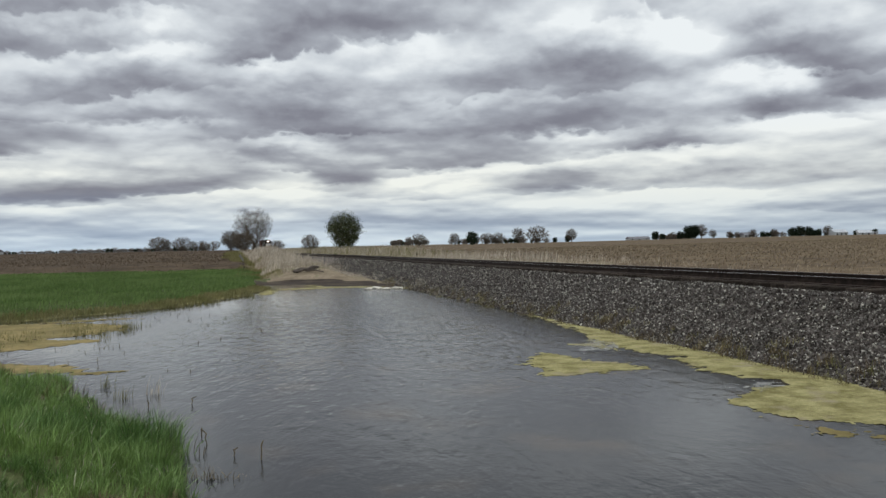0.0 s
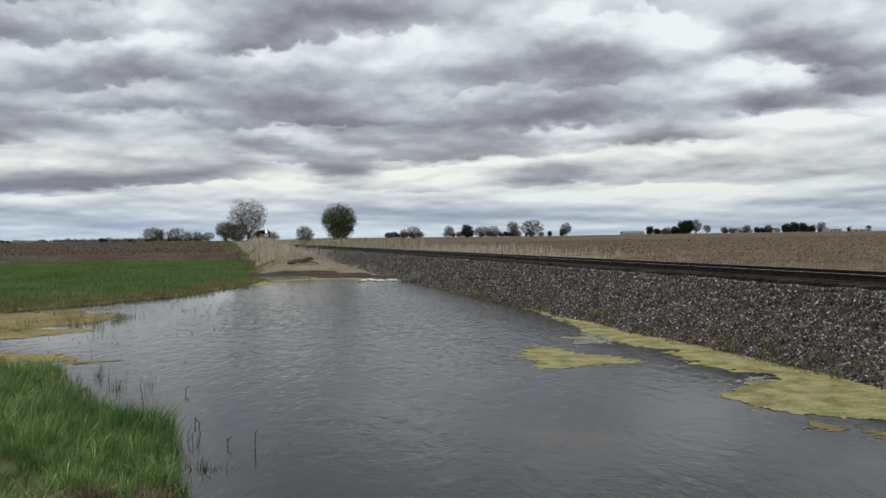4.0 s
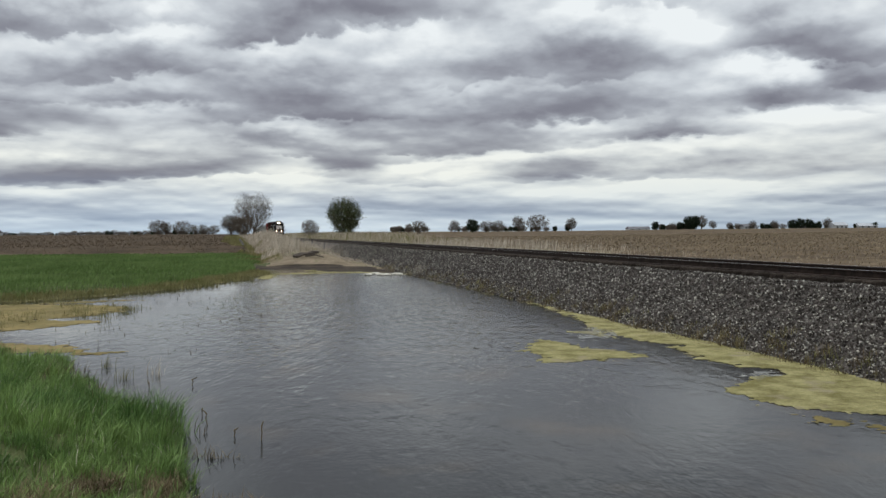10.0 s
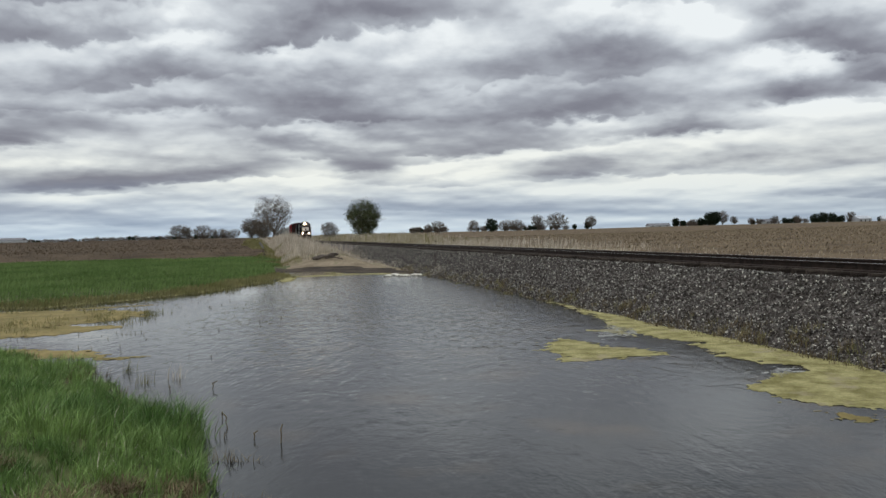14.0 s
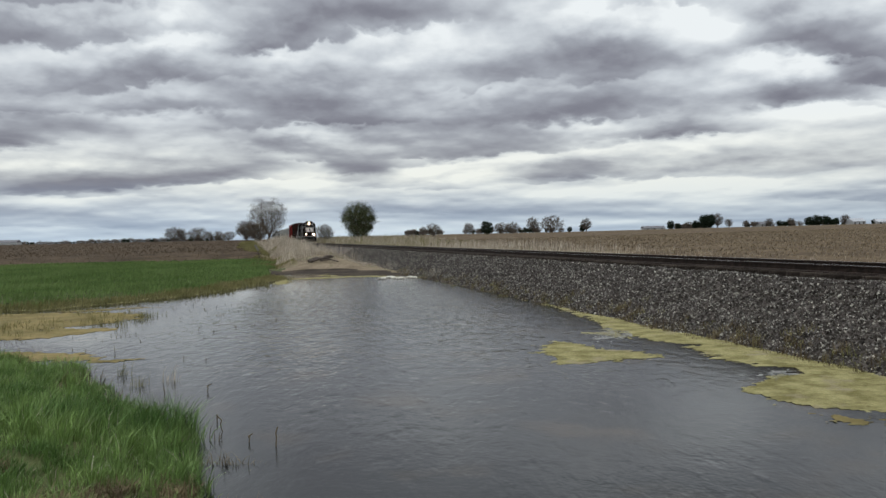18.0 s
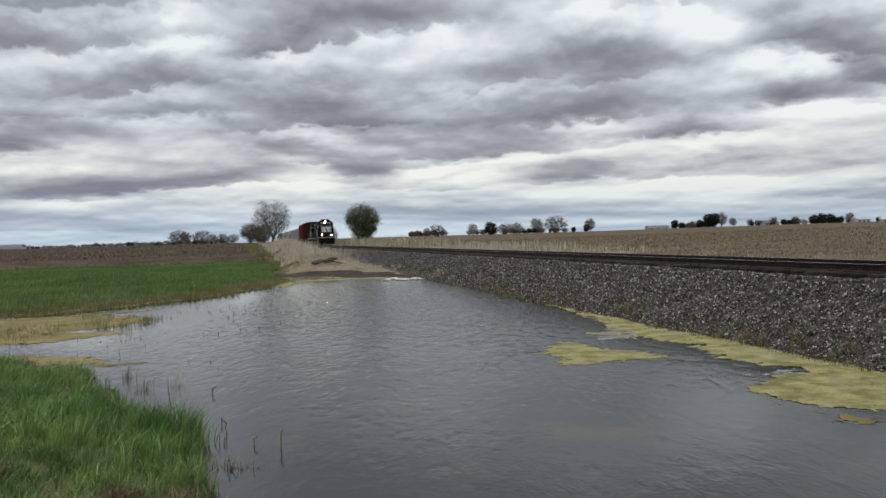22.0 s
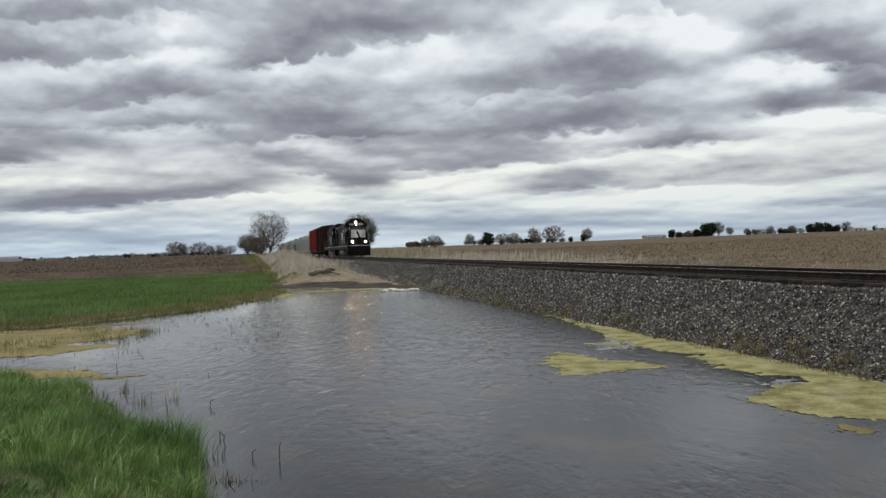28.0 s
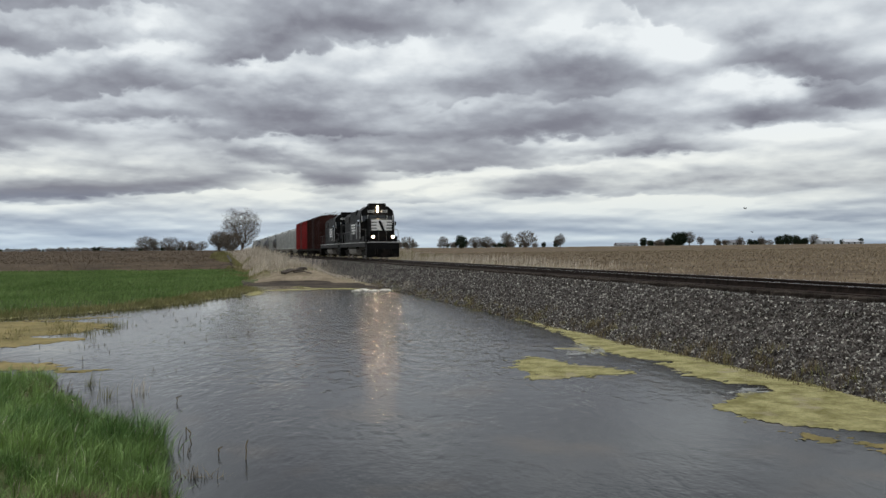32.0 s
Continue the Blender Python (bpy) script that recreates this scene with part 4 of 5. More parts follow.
def build_trees():
    put(make_tree("bare_tree", 10.6, 10.4, M_BUDS, "large bare tree with a broad crown of grey branches", "tree", 0.05, 2800, 19000, 0.42, 3, 0.0072, fuzz=0.014, slim=0.014), -12.55, 235, 0, 1.2)
    put(make_tree("bare_tree", 5.6, 5.4, M_BUDS, "small bare round tree beside the railway", "tree", 0.16, 900, 5000, 0.32, 8, 0.008, fuzz=0.02, slim=0.05), -8.85, 225)
    put(make_tree("leafy_tree", 10.7, 9.1, M_LEAF, "round tree with dense dark green spring leaves", "tree", 0.05, 900, 15000, 0.17, 5, 0.016, square=0.85, fuzz=0.034), -6.55, 205)
    for az, dist, h, w, sd in ((-13.95, 222, 5.4, 6.0, 11), (-13.3, 218, 5.8, 6.0, 12), (-11.05, 430, 6.5, 9.0, 13)):
        put(make_tree("bare_shrub", h, w, M_BUDS, "dense brown leafless shrub under the bare tree", "shrub", 0.03, 420, 6500, 0.30, sd, 0.01, "shrubs by the tree", fuzz=0.05, slim=0.09), az, dist)
    # trees far off along the skyline
    kinds = [make_tree("distant_tree", 9, 8.5, M_BUDS, "distant bare tree on the skyline", "tree", 0.16, 420, 4000, 0.45, 41, 0.015, "skyline trees", slim=0.08),
             make_tree("distant_tree", 9, 8.0, M_DLEAF, "distant dark green tree on the skyline", "tree", 0.04, 200, 2600, 0.45, 42, 0.02, "skyline trees", fuzz=0.04),
             make_tree("distant_tree", 9, 12.5, M_BUDS, "distant low bare tree with a wide crown", "tree", 0.06, 420, 5500, 0.45, 43, 0.015, "skyline trees", slim=0.09)]
    used = set()
    rng = random.Random(4)

    def far(kind, az, dist, h):
        t = kinds[kind]
        if kind in used:
            t = copy_thing(t, Matrix.Identity(4))
        used.add(kind)
        put(t, az, dist, rng.uniform(0, 6.28), h / 9.0, 0.3)
    for row in SKYLINE + SKYLINE_RIGHT:
        far(*row)
    for q in range(95):
        az = -29.5 + q * 0.15 + rng.uniform(-0.05, 0.05)
        far(rng.choice((1, 2, 2)), az, rng.uniform(1300, 1500), rng.uniform(5.0, 9.5) if az > -24 else rng.uniform(4, 6.5))
    for q in range(110):
        az = rng.choice((rng.uniform(14, 16.5), rng.uniform(18.3, 24.6), rng.uniform(0.5, 7), rng.uniform(-3.5, -1)))
        far(rng.choice((1, 2)), az, rng.uniform(740, 800), rng.uniform(3.5, 6.0))


SKYLINE = [(2, -18.5, 500, 9), (0, -18.0, 500, 8), (2, -17.1, 495, 8.5), (0, -16.3, 520, 6.5), (2, -15.7, 520, 6.5), (2, -15.1, 500, 6),
           (0, -3.3, 480, 4.5), (0, -2.3, 460, 6), (2, -1.6, 455, 7.5), (0, 0.8, 470, 7.5), (1, 2.0, 460, 8), (2, 2.9, 470, 7), (2, 3.7, 470, 7),
           (0, 5.1, 450, 9), (2, 6.3, 440, 9.5), (1, 7.5, 450, 3.2), (0, 8.6, 450, 7.5), (1, 8.35, 452, 4.5)]
SKYLINE_RIGHT = [(1, 14.0, 690, 7.5), (1, 14.5, 690, 5), (2, 15.1, 700, 6.5), (1, 15.6, 690, 7), (1, 16.1, 690, 11.5), (1, 16.4, 695, 12), (0, 16.9, 700, 12.5), (0, 17.6, 700, 8),
                 (0, 18.6, 705, 6.5), (2, 19.1, 705, 5.5), (0, 20.0, 700, 7.5), (1, 20.6, 700, 5.5), (1, 20.9, 700, 5), (0, 21.3, 700, 7.5), (2, 21.8, 700, 5), (1, 22.3, 690, 8),
                 (1, 22.8, 690, 9), (1, 23.3, 690, 8.5), (1, 23.8, 690, 6.5), (0, 24.3, 690, 9), (1, 25.9, 700, 5), (1, 26.9, 700, 5.5)]
build_trees()
# ---------------------------------------------------------------- the train
M_BLACK = mat("black_locomotive_paint", (0.005, 0.005, 0.005), (0.010, 0.0095, 0.009), 1.3, 0.5, 0.1, 8, (0.020, 0.016, 0.014), 1.1, spec=0.06)
# black hood paint lightened to grey: the sky's sheen put into the colour
M_HOODSHEEN = mat("black_hood_paint_sheen", (0.022, 0.022, 0.024), (0.050, 0.051, 0.053), 0.9, 0.45, 0.1, 8, (0.10, 0.10, 0.10), 0.8, spec=0.2)
M_GRIME = mat("oily_running_gear", (0.010, 0.009, 0.008), (0.030, 0.026, 0.022), 2.0, 0.75, 0.4, 15)
M_WHITE = mat("white_stripe_paint", (0.62, 0.62, 0.60), (0.76, 0.76, 0.74), 2.0, 0.5)
M_GLASS = mat("dark_cab_glass", (0.010, 0.012, 0.014), (0.016, 0.018, 0.020), 2.0, 0.08, spec=0.6)
M_TANKGREY = mat("grey_fuel_tank", (0.07, 0.07, 0.07), (0.13, 0.13, 0.125), 1.2, 0.6, 0.2)
M_FUEL = mat("dusty_fuel_tank", (0.15, 0.14, 0.125), (0.25, 0.235, 0.21), 1.2, 0.7, 0.2)
M_STEEL = mat("worn_wheel_steel", (0.16, 0.15, 0.14), (0.28, 0.27, 0.26), 4.0, 0.4, metal=0.8)
M_OXIDE = mat("dark_oxide_boxcar_paint", (0.030, 0.012, 0.010), (0.052, 0.019, 0.016), 0.8, 0.7, 0.2, 10, (0.05, 0.03, 0.025), 1.5)
M_RED = mat("bright_red_boxcar_paint", (0.20, 0.022, 0.022), (0.30, 0.034, 0.032), 0.8, 0.6, 0.2, 10, (0.14, 0.02, 0.02), 1.5)
M_HOPPER = mat("light_grey_hopper_paint", (0.29, 0.30, 0.285), (0.42, 0.425, 0.40), 0.5, 0.65, 0.2, 6, (0.27, 0.28, 0.27), 1.0)
M_TANKCAR = mat("black_tank_paint", (0.016, 0.016, 0.018), (0.040, 0.040, 0.042), 0.8, 0.5, 0.1, 8)
M_LAMP = mat("lit_headlight", (0.9, 0.85, 0.7), (0.9, 0.85, 0.7), 2.0, 0.3, emit=(1.0, 0.76, 0.48, 150.0))
M_DITCH = mat("lit_ditch_light", (0.9, 0.85, 0.7), (0.9, 0.85, 0.7), 2.0, 0.3, emit=(1.0, 0.62, 0.34, 80.0))
M_BOARD = mat("lit_number_board", (0.5, 0.5, 0.48), (0.6, 0.6, 0.58), 2.0, 0.5)


def boxes(rows, bevel=0.0, seg=2):
    """One bmesh of boxes given as x0, x1, y0, y1, z0, z1."""
    bm = bmesh.new()
    for x0, x1, y0, y1, z0, z1 in rows:
        r = bmesh.ops.create_cube(bm, size=1.0)
        bmesh.ops.scale(bm, vec=(x1 - x0, y1 - y0, z1 - z0), verts=r["verts"])
        bmesh.ops.translate(bm, vec=((x0 + x1) / 2, (y0 + y1) / 2, (z0 + z1) / 2), verts=r["verts"])
    if bevel:
        bmesh.ops.bevel(bm, geom=bm.edges[:], offset=bevel, segments=seg, affect="EDGES")
    return bm


def rods(rows, r=0.02, sides=6):
    """One mesh of round rods between pairs of points."""
    vs, fs = [], []
    for a, b in rows:
        tube(vs, fs, Vector(a), Vector(b), r, r, sides)
        n = len(vs)
        fs.append(tuple(range(n - sides, n)))
        fs.append(tuple(range(n - 2 * sides, n - sides))[::-1])
    return bm_from(vs, fs)


def extrude_x(profile, x0, x1, bevel=0.0):
    """A prism with a profile in y and z."""
    bm = bmesh.new()
    a = [bm.verts.new((x0, y, z)) for y, z in profile]
    b = [bm.verts.new((x1, y, z)) for y, z in profile]
    n = len(profile)
    bm.faces.new(a)
    bm.faces.new(b[::-1])
    for k in range(n):
        bm.faces.new((a[k], b[k], b[(k + 1) % n], a[(k + 1) % n]))
    bmesh.ops.recalc_face_normals(bm, faces=bm.faces)
    if bevel:
        bmesh.ops.bevel(bm, geom=bm.edges[:], offset=bevel, segments=2, affect="EDGES")
    return bm


def extrude_y(profile, y0, y1, bevel=0.0):
    """A prism with a profile in x and z."""
    bm = extrude_x(profile, y0, y1, bevel)
    for v in bm.verts:
        v.co = (v.co.y, v.co.x, v.co.z)
    bmesh.ops.recalc_face_normals(bm, faces=bm.faces)
    return bm


def disc(x, y, z, r, depth, sides=20, axis="Y"):
    bm = bmesh.new()
    bmesh.ops.create_cone(bm, cap_ends=True, segments=sides, radius1=r, radius2=r * 0.92, depth=depth)
    if axis == "Y":
        bmesh.ops.rotate(bm, matrix=Matrix.Rotation(radians(-90), 3, "X"), verts=bm.verts)
    elif axis == "X":
        bmesh.ops.rotate(bm, matrix=Matrix.Rotation(radians(90), 3, "Y"), verts=bm.verts)
    bmesh.ops.translate(bm, vec=(x, y, z), verts=bm.verts)
    return bm


WHEELS = []   # wheel sets that turn, with their radius


def wheelset_mesh(r):
    bm = bmesh.new()
    for x in (-0.755, 0.755):
        for rad, w, off in ((r, 0.11, 0), (r + 0.028, 0.03, -0.06 if x > 0 else 0.06), (r * 0.34, 0.16, 0)):
            c = bmesh.ops.create_cone(bm, cap_ends=True, segments=20, radius1=rad, radius2=rad, depth=w)
            bmesh.ops.rotate(bm, matrix=Matrix.Rotation(radians(90), 3, "Y"), verts=c["verts"])
            bmesh.ops.translate(bm, vec=(x + off, 0, 0), verts=c["verts"])
    c = bmesh.ops.create_cone(bm, cap_ends=True, segments=10, radius1=0.09, radius2=0.09, depth=1.6)
    bmesh.ops.rotate(bm, matrix=Matrix.Rotation(radians(90), 3, "Y"), verts=c["verts"])
    return bm


def truck(parent, y, r, base, heavy):
    """A two-axle truck: side frames, bolster, springs and wheel sets."""
    h = r + (0.12 if heavy else 0.05)
    prof = [(-base / 2 - 0.35, r - 0.12), (base / 2 + 0.35, r - 0.12), (base / 2 + 0.35, r + 0.16), (base / 2 - 0.35, h + 0.22), (-base / 2 + 0.35, h + 0.22), (-base / 2 - 0.35, r + 0.16)]
    bm = extrude_x([(y + a, b) for a, b in prof], 0.92, 1.08, 0.02)
    t = part("truck", bm, M_GRIME, parent)
    bm = extrude_x([(y + a, b) for a, b in prof], -1.08, -0.92, 0.02)
    part("side_frame", bm, M_GRIME, t)
    part("bolster", boxes([(-1.1, 1.1, y - 0.25, y + 0.25, r - 0.1, h + 0.3)], 0.02), M_GRIME, t)
    part("brake_cylinder", disc(1.16, y + base * 0.22, h + 0.12, 0.11, 0.5, 10), M_GRIME, t)
    part("brake_cylinder", disc(1.16, y - base * 0.22, h + 0.12, 0.11, 0.5, 10), M_GRIME, t)
    for k in (-0.5, 0.5):
        w = part("wheelset", wheelset_mesh(r), M_STEEL if heavy else M_GRIME, t)
        w.location = (0, y + k * base, r)
        if heavy:
            WHEELS.append((w, r))
    return t


def locomotive(lead):
    e = thing("locomotive", "black four-axle diesel locomotive with white nose stripes and lit headlights" if lead else "black diesel locomotive with a painted grey sheen on its hood, coupled behind the first",
              "locomotive", group="train")
    # frame and walkway, white sill line, pilots, fuel tank
    part("underframe", boxes([(-1.5, 1.5, -8.55, 8.55, 1.12, 1.50)], 0.03), M_BLACK, e)
    part("walkway", boxes([(-1.52, 1.52, -8.6, 8.6, 1.50, 1.56)], 0.01), M_BLACK, e)
    part("sill_stripe", boxes([(1.521, 1.535, -8.55, 8.55, 1.51, 1.55)]), M_WHITE, e)
    part("sill_stripe", boxes([(-1.535, -1.521, -8.55, 8.55, 1.51, 1.55)]), M_WHITE, e)
    for f in (1, -1):
        prof = [(f * 8.55, 1.5), (f * 8.95, 1.42), (f * 9.0, 0.95), (f * 8.9, 0.22), (f * 8.7, 0.20), (f * 8.55, 0.9)]
        part("pilot", extrude_x(prof, -1.45, 1.45, 0.02), M_BLACK, e)
        part("coupler", boxes([(-0.14, 0.14, min(f * 8.9, f * 9.35), max(f * 8.9, f * 9.35), 0.72, 1.0)], 0.04), M_GRIME, e)
        part("anticlimber", boxes([(-1.4, 1.4, min(f * 8.55, f * 9.02), max(f * 8.55, f * 9.02), 1.51, 1.56)], 0.01), M_WHITE if f > 0 else M_BLACK, e)
        for hx in (-0.72, -0.5, 0.5, 0.72):
            part("air_hose", rods([((hx, f * 8.98, 0.95), (hx * 1.04, f * 9.12, 0.45))], 0.035), M_GRIME, e)
        # steps at the corners
        for sx in (1, -1):
            for z in (0.35, 0.72, 1.1):
                part("corner_step", boxes([(min(sx * 1.15, sx * 1.5), max(sx * 1.15, sx * 1.5), min(f * 8.0, f * 8.5), max(f * 8.0, f * 8.5), z, z + 0.04)]), M_GRIME, e)
    part("fuel_tank", extrude_y([(-1.3, 1.1), (1.3, 1.1), (1.38, 0.85), (1.3, 0.5), (1.0, 0.36), (-1.0, 0.36), (-1.3, 0.5), (-1.38, 0.85)], -2.6, 2.2, 0.03), M_FUEL, e, "dusty pale grey fuel tank")
    part("air_reservoir", disc(1.22, 0.0, 1.02, 0.16, 4.4, 12), M_GRIME, e)
    # short hood (nose)
    prof = [(6.15, 1.6), (8.15, 1.6), (8.2, 3.40), (8.05, 3.58), (6.15, 3.72)]
    nose = part("short_hood", extrude_x(prof, -0.98, 0.98, 0.05), M_BLACK, e)
    if lead:
        # block of white stripes with a dark slanting emblem
        for k in range(4):
            z = 2.58 + 0.26 * k
            part("nose_stripe", boxes([(-0.93, 0.93, 8.2, 8.235, z, z + 0.17)], 0.005), M_WHITE, nose)
        prof2 = [(-0.34, 2.46), (-0.10, 2.46), (0.30, 3.38), (0.12, 3.48), (-0.05, 3.25)]
        part("nose_emblem", extrude_y(prof2, 8.24, 8.25), M_BLACK, nose, "dark slanting emblem")
        part("emblem_ground", boxes([(-0.45, 0.45, 8.236, 8.2385, 2.58, 3.50)], 0), M_WHITE, nose)
    # cab with a chamfered roof
    prof = [(-1.56, 1.6), (1.56, 1.6), (1.56, 3.95), (1.44, 4.45), (1.0, 4.84), (-1.0, 4.84), (-1.44, 4.45), (-1.56, 3.95)]
    cab = part("cab", extrude_y(prof, 3.95, 6.15, 0.03), M_BLACK, e)
    part("headlight_housing", boxes([(-0.80, 0.80, 5.2, 6.24, 4.36, 5.10)], 0.06), M_BLACK, cab)
    for sx in (-1, 1):
        part("number_board", boxes([(sx * 0.60 - 0.30, sx * 0.60 + 0.30, 6.2, 6.262, 4.26, 4.48)], 0.01), M_BOARD, cab)
        part("number_bars", boxes([(sx * 0.60 - 0.22 + 0.12 * k, sx * 0.60 - 0.14 + 0.12 * k, 6.262, 6.268, 4.31, 4.43) for k in range(4)]), M_BLACK, cab)
        part("front_window", boxes([(sx * 1.16 - 0.24, sx * 1.16 + 0.24, 6.13, 6.17, 3.42, 3.98)], 0.02), M_GLASS, cab)
        for q in (-0.27, 0.27):
            part("window_frame", boxes([(sx * 1.16 + q - 0.02, sx * 1.16 + q + 0.02, 6.15, 6.19, 3.38, 4.02)]), M_WHITE, cab)
        part("windshield", boxes([(sx * 0.40 - 0.36, sx * 0.40 + 0.36, 6.13, 6.17, 3.64, 4.06)], 0.02), M_GLASS, cab)
        part("side_window", boxes([(sx * 1.56 - 0.02, sx * 1.56 + 0.02, 4.35, 5.75, 3.05, 3.65)], 0.02), M_GLASS, cab)
        for y in (6.05, 4.05):
            part("grab_iron", rods([((sx * 1.60, y, 1.9), (sx * 1.60, y, 3.4))], 0.02), M_WHITE, cab)
        part("rear_view_mirror", boxes([(sx * 1.70 - 0.09, sx * 1.70 + 0.09, 5.85, 5.89, 3.1, 3.45)], 0.01), M_GRIME, cab)
    if lead:
        for z in (4.42, 4.70):
            lamp = part("headlight", disc(0, 6.28, z, 0.10, 0.06), M_LAMP, cab, "lit headlight")
        for sx in (-1, 1):
            hs = part("ditch_light_housing", boxes([(sx * 0.88 - 0.15, sx * 0.88 + 0.15, 8.5, 8.86, 1.86, 2.18)], 0.03), M_BLACK, e)
            part("ditch_light", disc(sx * 0.88, 8.875, 2.02, 0.115, 0.05), M_DITCH, hs, "lit ditch light")
    else:
        for z in (4.42, 4.70):
            part("headlight", disc(0, 6.28, z, 0.11, 0.06), M_GLASS, cab)
    part("cab_roof_air_unit", boxes([(-0.55, 0.55, 4.2, 5.2, 4.82, 5.02)], 0.05), M_GRIME, cab)
    # horns
    part("horn", rods([((-0.2, 4.4, 4.95), (-0.2, 5.0, 4.95)), ((0.0, 4.35, 5.0), (0.0, 5.05, 5.0)), ((0.2, 4.4, 4.95), (0.2, 4.9, 4.95)), ((0, 4.6, 4.62), (0, 4.6, 5.0))], 0.05, 8), M_TANKGREY, cab)
    # long hood with doors, radiator wing, fans and stacks
    prof = [(-0.92, 1.56), (0.92, 1.56), (0.92, 4.30), (0.72, 4.62), (-0.72, 4.62), (-0.92, 4.30)]
    hood = part("long_hood", extrude_y(prof, -8.3, 3.95, 0.03), M_BLACK, e)
    for sx in (-1, 1):
        for k in range(13):
            y = -7.9 + 0.84 * k
            # three doors get the greyer copy, a highlight painted as colour
            part("hood_door", boxes([(sx * 0.93 - 0.02, sx * 0.93 + 0.02, y, y + 0.76, 1.85, 3.55)], 0.012), M_HOODSHEEN if k in (4, 5, 9) else M_BLACK, hood)
        part("radiator_grille", boxes([(sx * 0.95 - 0.03, sx * 0.95 + 0.03, -7.7, -4.9, 3.6, 4.25)], 0.01), M_GRIME, hood)
        part("radiator_slats", boxes([(sx * 0.985 - 0.01, sx * 0.985 + 0.01, -7.65, -4.95, 3.66 + 0.09 * k, 3.70 + 0.09 * k) for k in range(6)]), M_TANKGREY, hood)
        for k in range(4):
            part("hood_stripe", boxes([(sx * 0.96 - 0.012, sx * 0.96 + 0.012, -3.4, -0.9, 2.45 + 0.27 * k, 2.62 + 0.27 * k)], 0.003), M_WHITE, hood)
        part("blower_housing", boxes([(min(sx * 0.9, sx * 1.32), max(sx * 0.9, sx * 1.32), 2.4, 3.9, 1.62, 3.3)], 0.06), M_HOODSHEEN, hood)
        part("battery_box", boxes([(min(sx * 1.0, sx * 1.5), max(sx * 1.0, sx * 1.5), 6.2, 7.9, 1.6, 2.1)], 0.03), M_BLACK, e)
    for y in (0.5, -1.6):
        part("exhaust_stack", boxes([(-0.3, 0.3, y, y + 0.6, 4.6, 4.95)], 0.04), M_GRIME, hood)
    part("dynamic_brake_hatch", boxes([(-0.98, 0.98, -3.9, -0.3, 4.2, 4.68)], 0.08), M_BLACK, hood)
    for y in (-7.2, -5.9, -3.0, 1.9):
        part("roof_fan", disc(0, y, 4.68 if y != -3.0 else 4.76, 0.55, 0.28, 18, "Z"), M_GRIME, hood)
    # handrails
    for sx in (-1, 1):
        rows = [((sx * 1.48, -8.3, 2.62), (sx * 1.48, 3.9, 2.62))]
        rows += [((sx * 1.48, -8.3 + 1.74 * k, 1.6), (sx * 1.48, -8.3 + 1.74 * k, 2.62)) for k in range(8)]
        part("side_handrail", rods(rows, 0.022), M_TANKGREY, e)
        rows = [((sx * 1.42, 8.45, 1.6), (sx * 1.42, 8.45, 2.65)), ((sx * 1.42, 8.45, 2.65), (sx * 0.35, 8.7, 2.6)), ((sx * 0.35, 8.7, 2.6), (sx * 0.35, 8.7, 1.6)), ((sx * 1.42, 8.45, 2.65), (sx * 1.48, 6.2, 2.75)),
                ((sx * 1.5, 8.5, 0.4), (sx * 1.5, 8.5, 2.6))]
        part("front_handrail", rods(rows, 0.015), M_TANKGREY, e)
    for y in (5.35, -5.35):
        truck(e, y, 0.51, 2.75, True)
    return e


def boxcar(length, paint, label):
    e = thing("boxcar", label, "boxcar", group="train")
    h = length / 2
    part("underframe", boxes([(-1.3, 1.3, -h, h, 0.78, 1.1), (-0.25, 0.25, -h - 0.35, h + 0.35, 0.72, 0.98)], 0.02), M_GRIME, e)
    body = part("body", boxes([(-1.46, 1.46, -h, h, 1.05, 5.27)], 0.03), paint, e)
    prof = [(-1.5, 5.25), (1.5, 5.25), (1.5, 5.32), (0, 5.48), (-1.5, 5.32)]
    part("roof", extrude_y(prof, -h - 0.02, h + 0.02, 0.0), M_OXIDE, e)
    n = int(length / 0.95)
    for sx in (-1, 1):
        for k in range(n + 1):
            y = -h + 0.08 + (length - 0.16) * k / n
            if abs(y) > 1.7:
                part("side_post", boxes([(sx * 1.5 - 0.045, sx * 1.5 + 0.045, y - 0.06, y + 0.06, 1.06, 5.23)], 0.012, 1), paint, body)
        d = part("sliding_door", boxes([(sx * 1.51 - 0.04, sx * 1.51 + 0.04, -1.5, 1.5, 1.12, 5.0)], 0.02), paint, e)
        part("door_rail", boxes([(sx * 1.56 - 0.03, sx * 1.56 + 0.03, -3.2, 3.2, 5.0, 5.07), (sx * 1.56 - 0.03, sx * 1.56 + 0.03, -3.2, 3.2, 1.02, 1.1)], 0), M_GRIME, d)
        part("door_bar", rods([((sx * 1.58, y, 1.15), (sx * 1.58, y, 4.95)) for y in (-1.1, 0.0, 1.1)], 0.025), M_GRIME, d)
        for f in (-1, 1):
            part("ladder", rods([((sx * 1.55, f * (h - 0.1), z), (sx * 1.55, f * (h - 0.55), z)) for z in np.arange(0.7, 4.8, 0.4)], 0.02), M_GRIME, e)
    for f in (-1, 1):
        part("end_ribs", boxes([(-1.4, 1.4, min(f * h, f * (h + 0.06)), max(f * h, f * (h + 0.06)), 1.3 + 0.38 * k, 1.48 + 0.38 * k) for k in range(9)], 0.02, 1), paint, body)
    for y in (h - 2.3, -h + 2.3):
        truck(e, y, 0.43, 1.75, False)
    return e


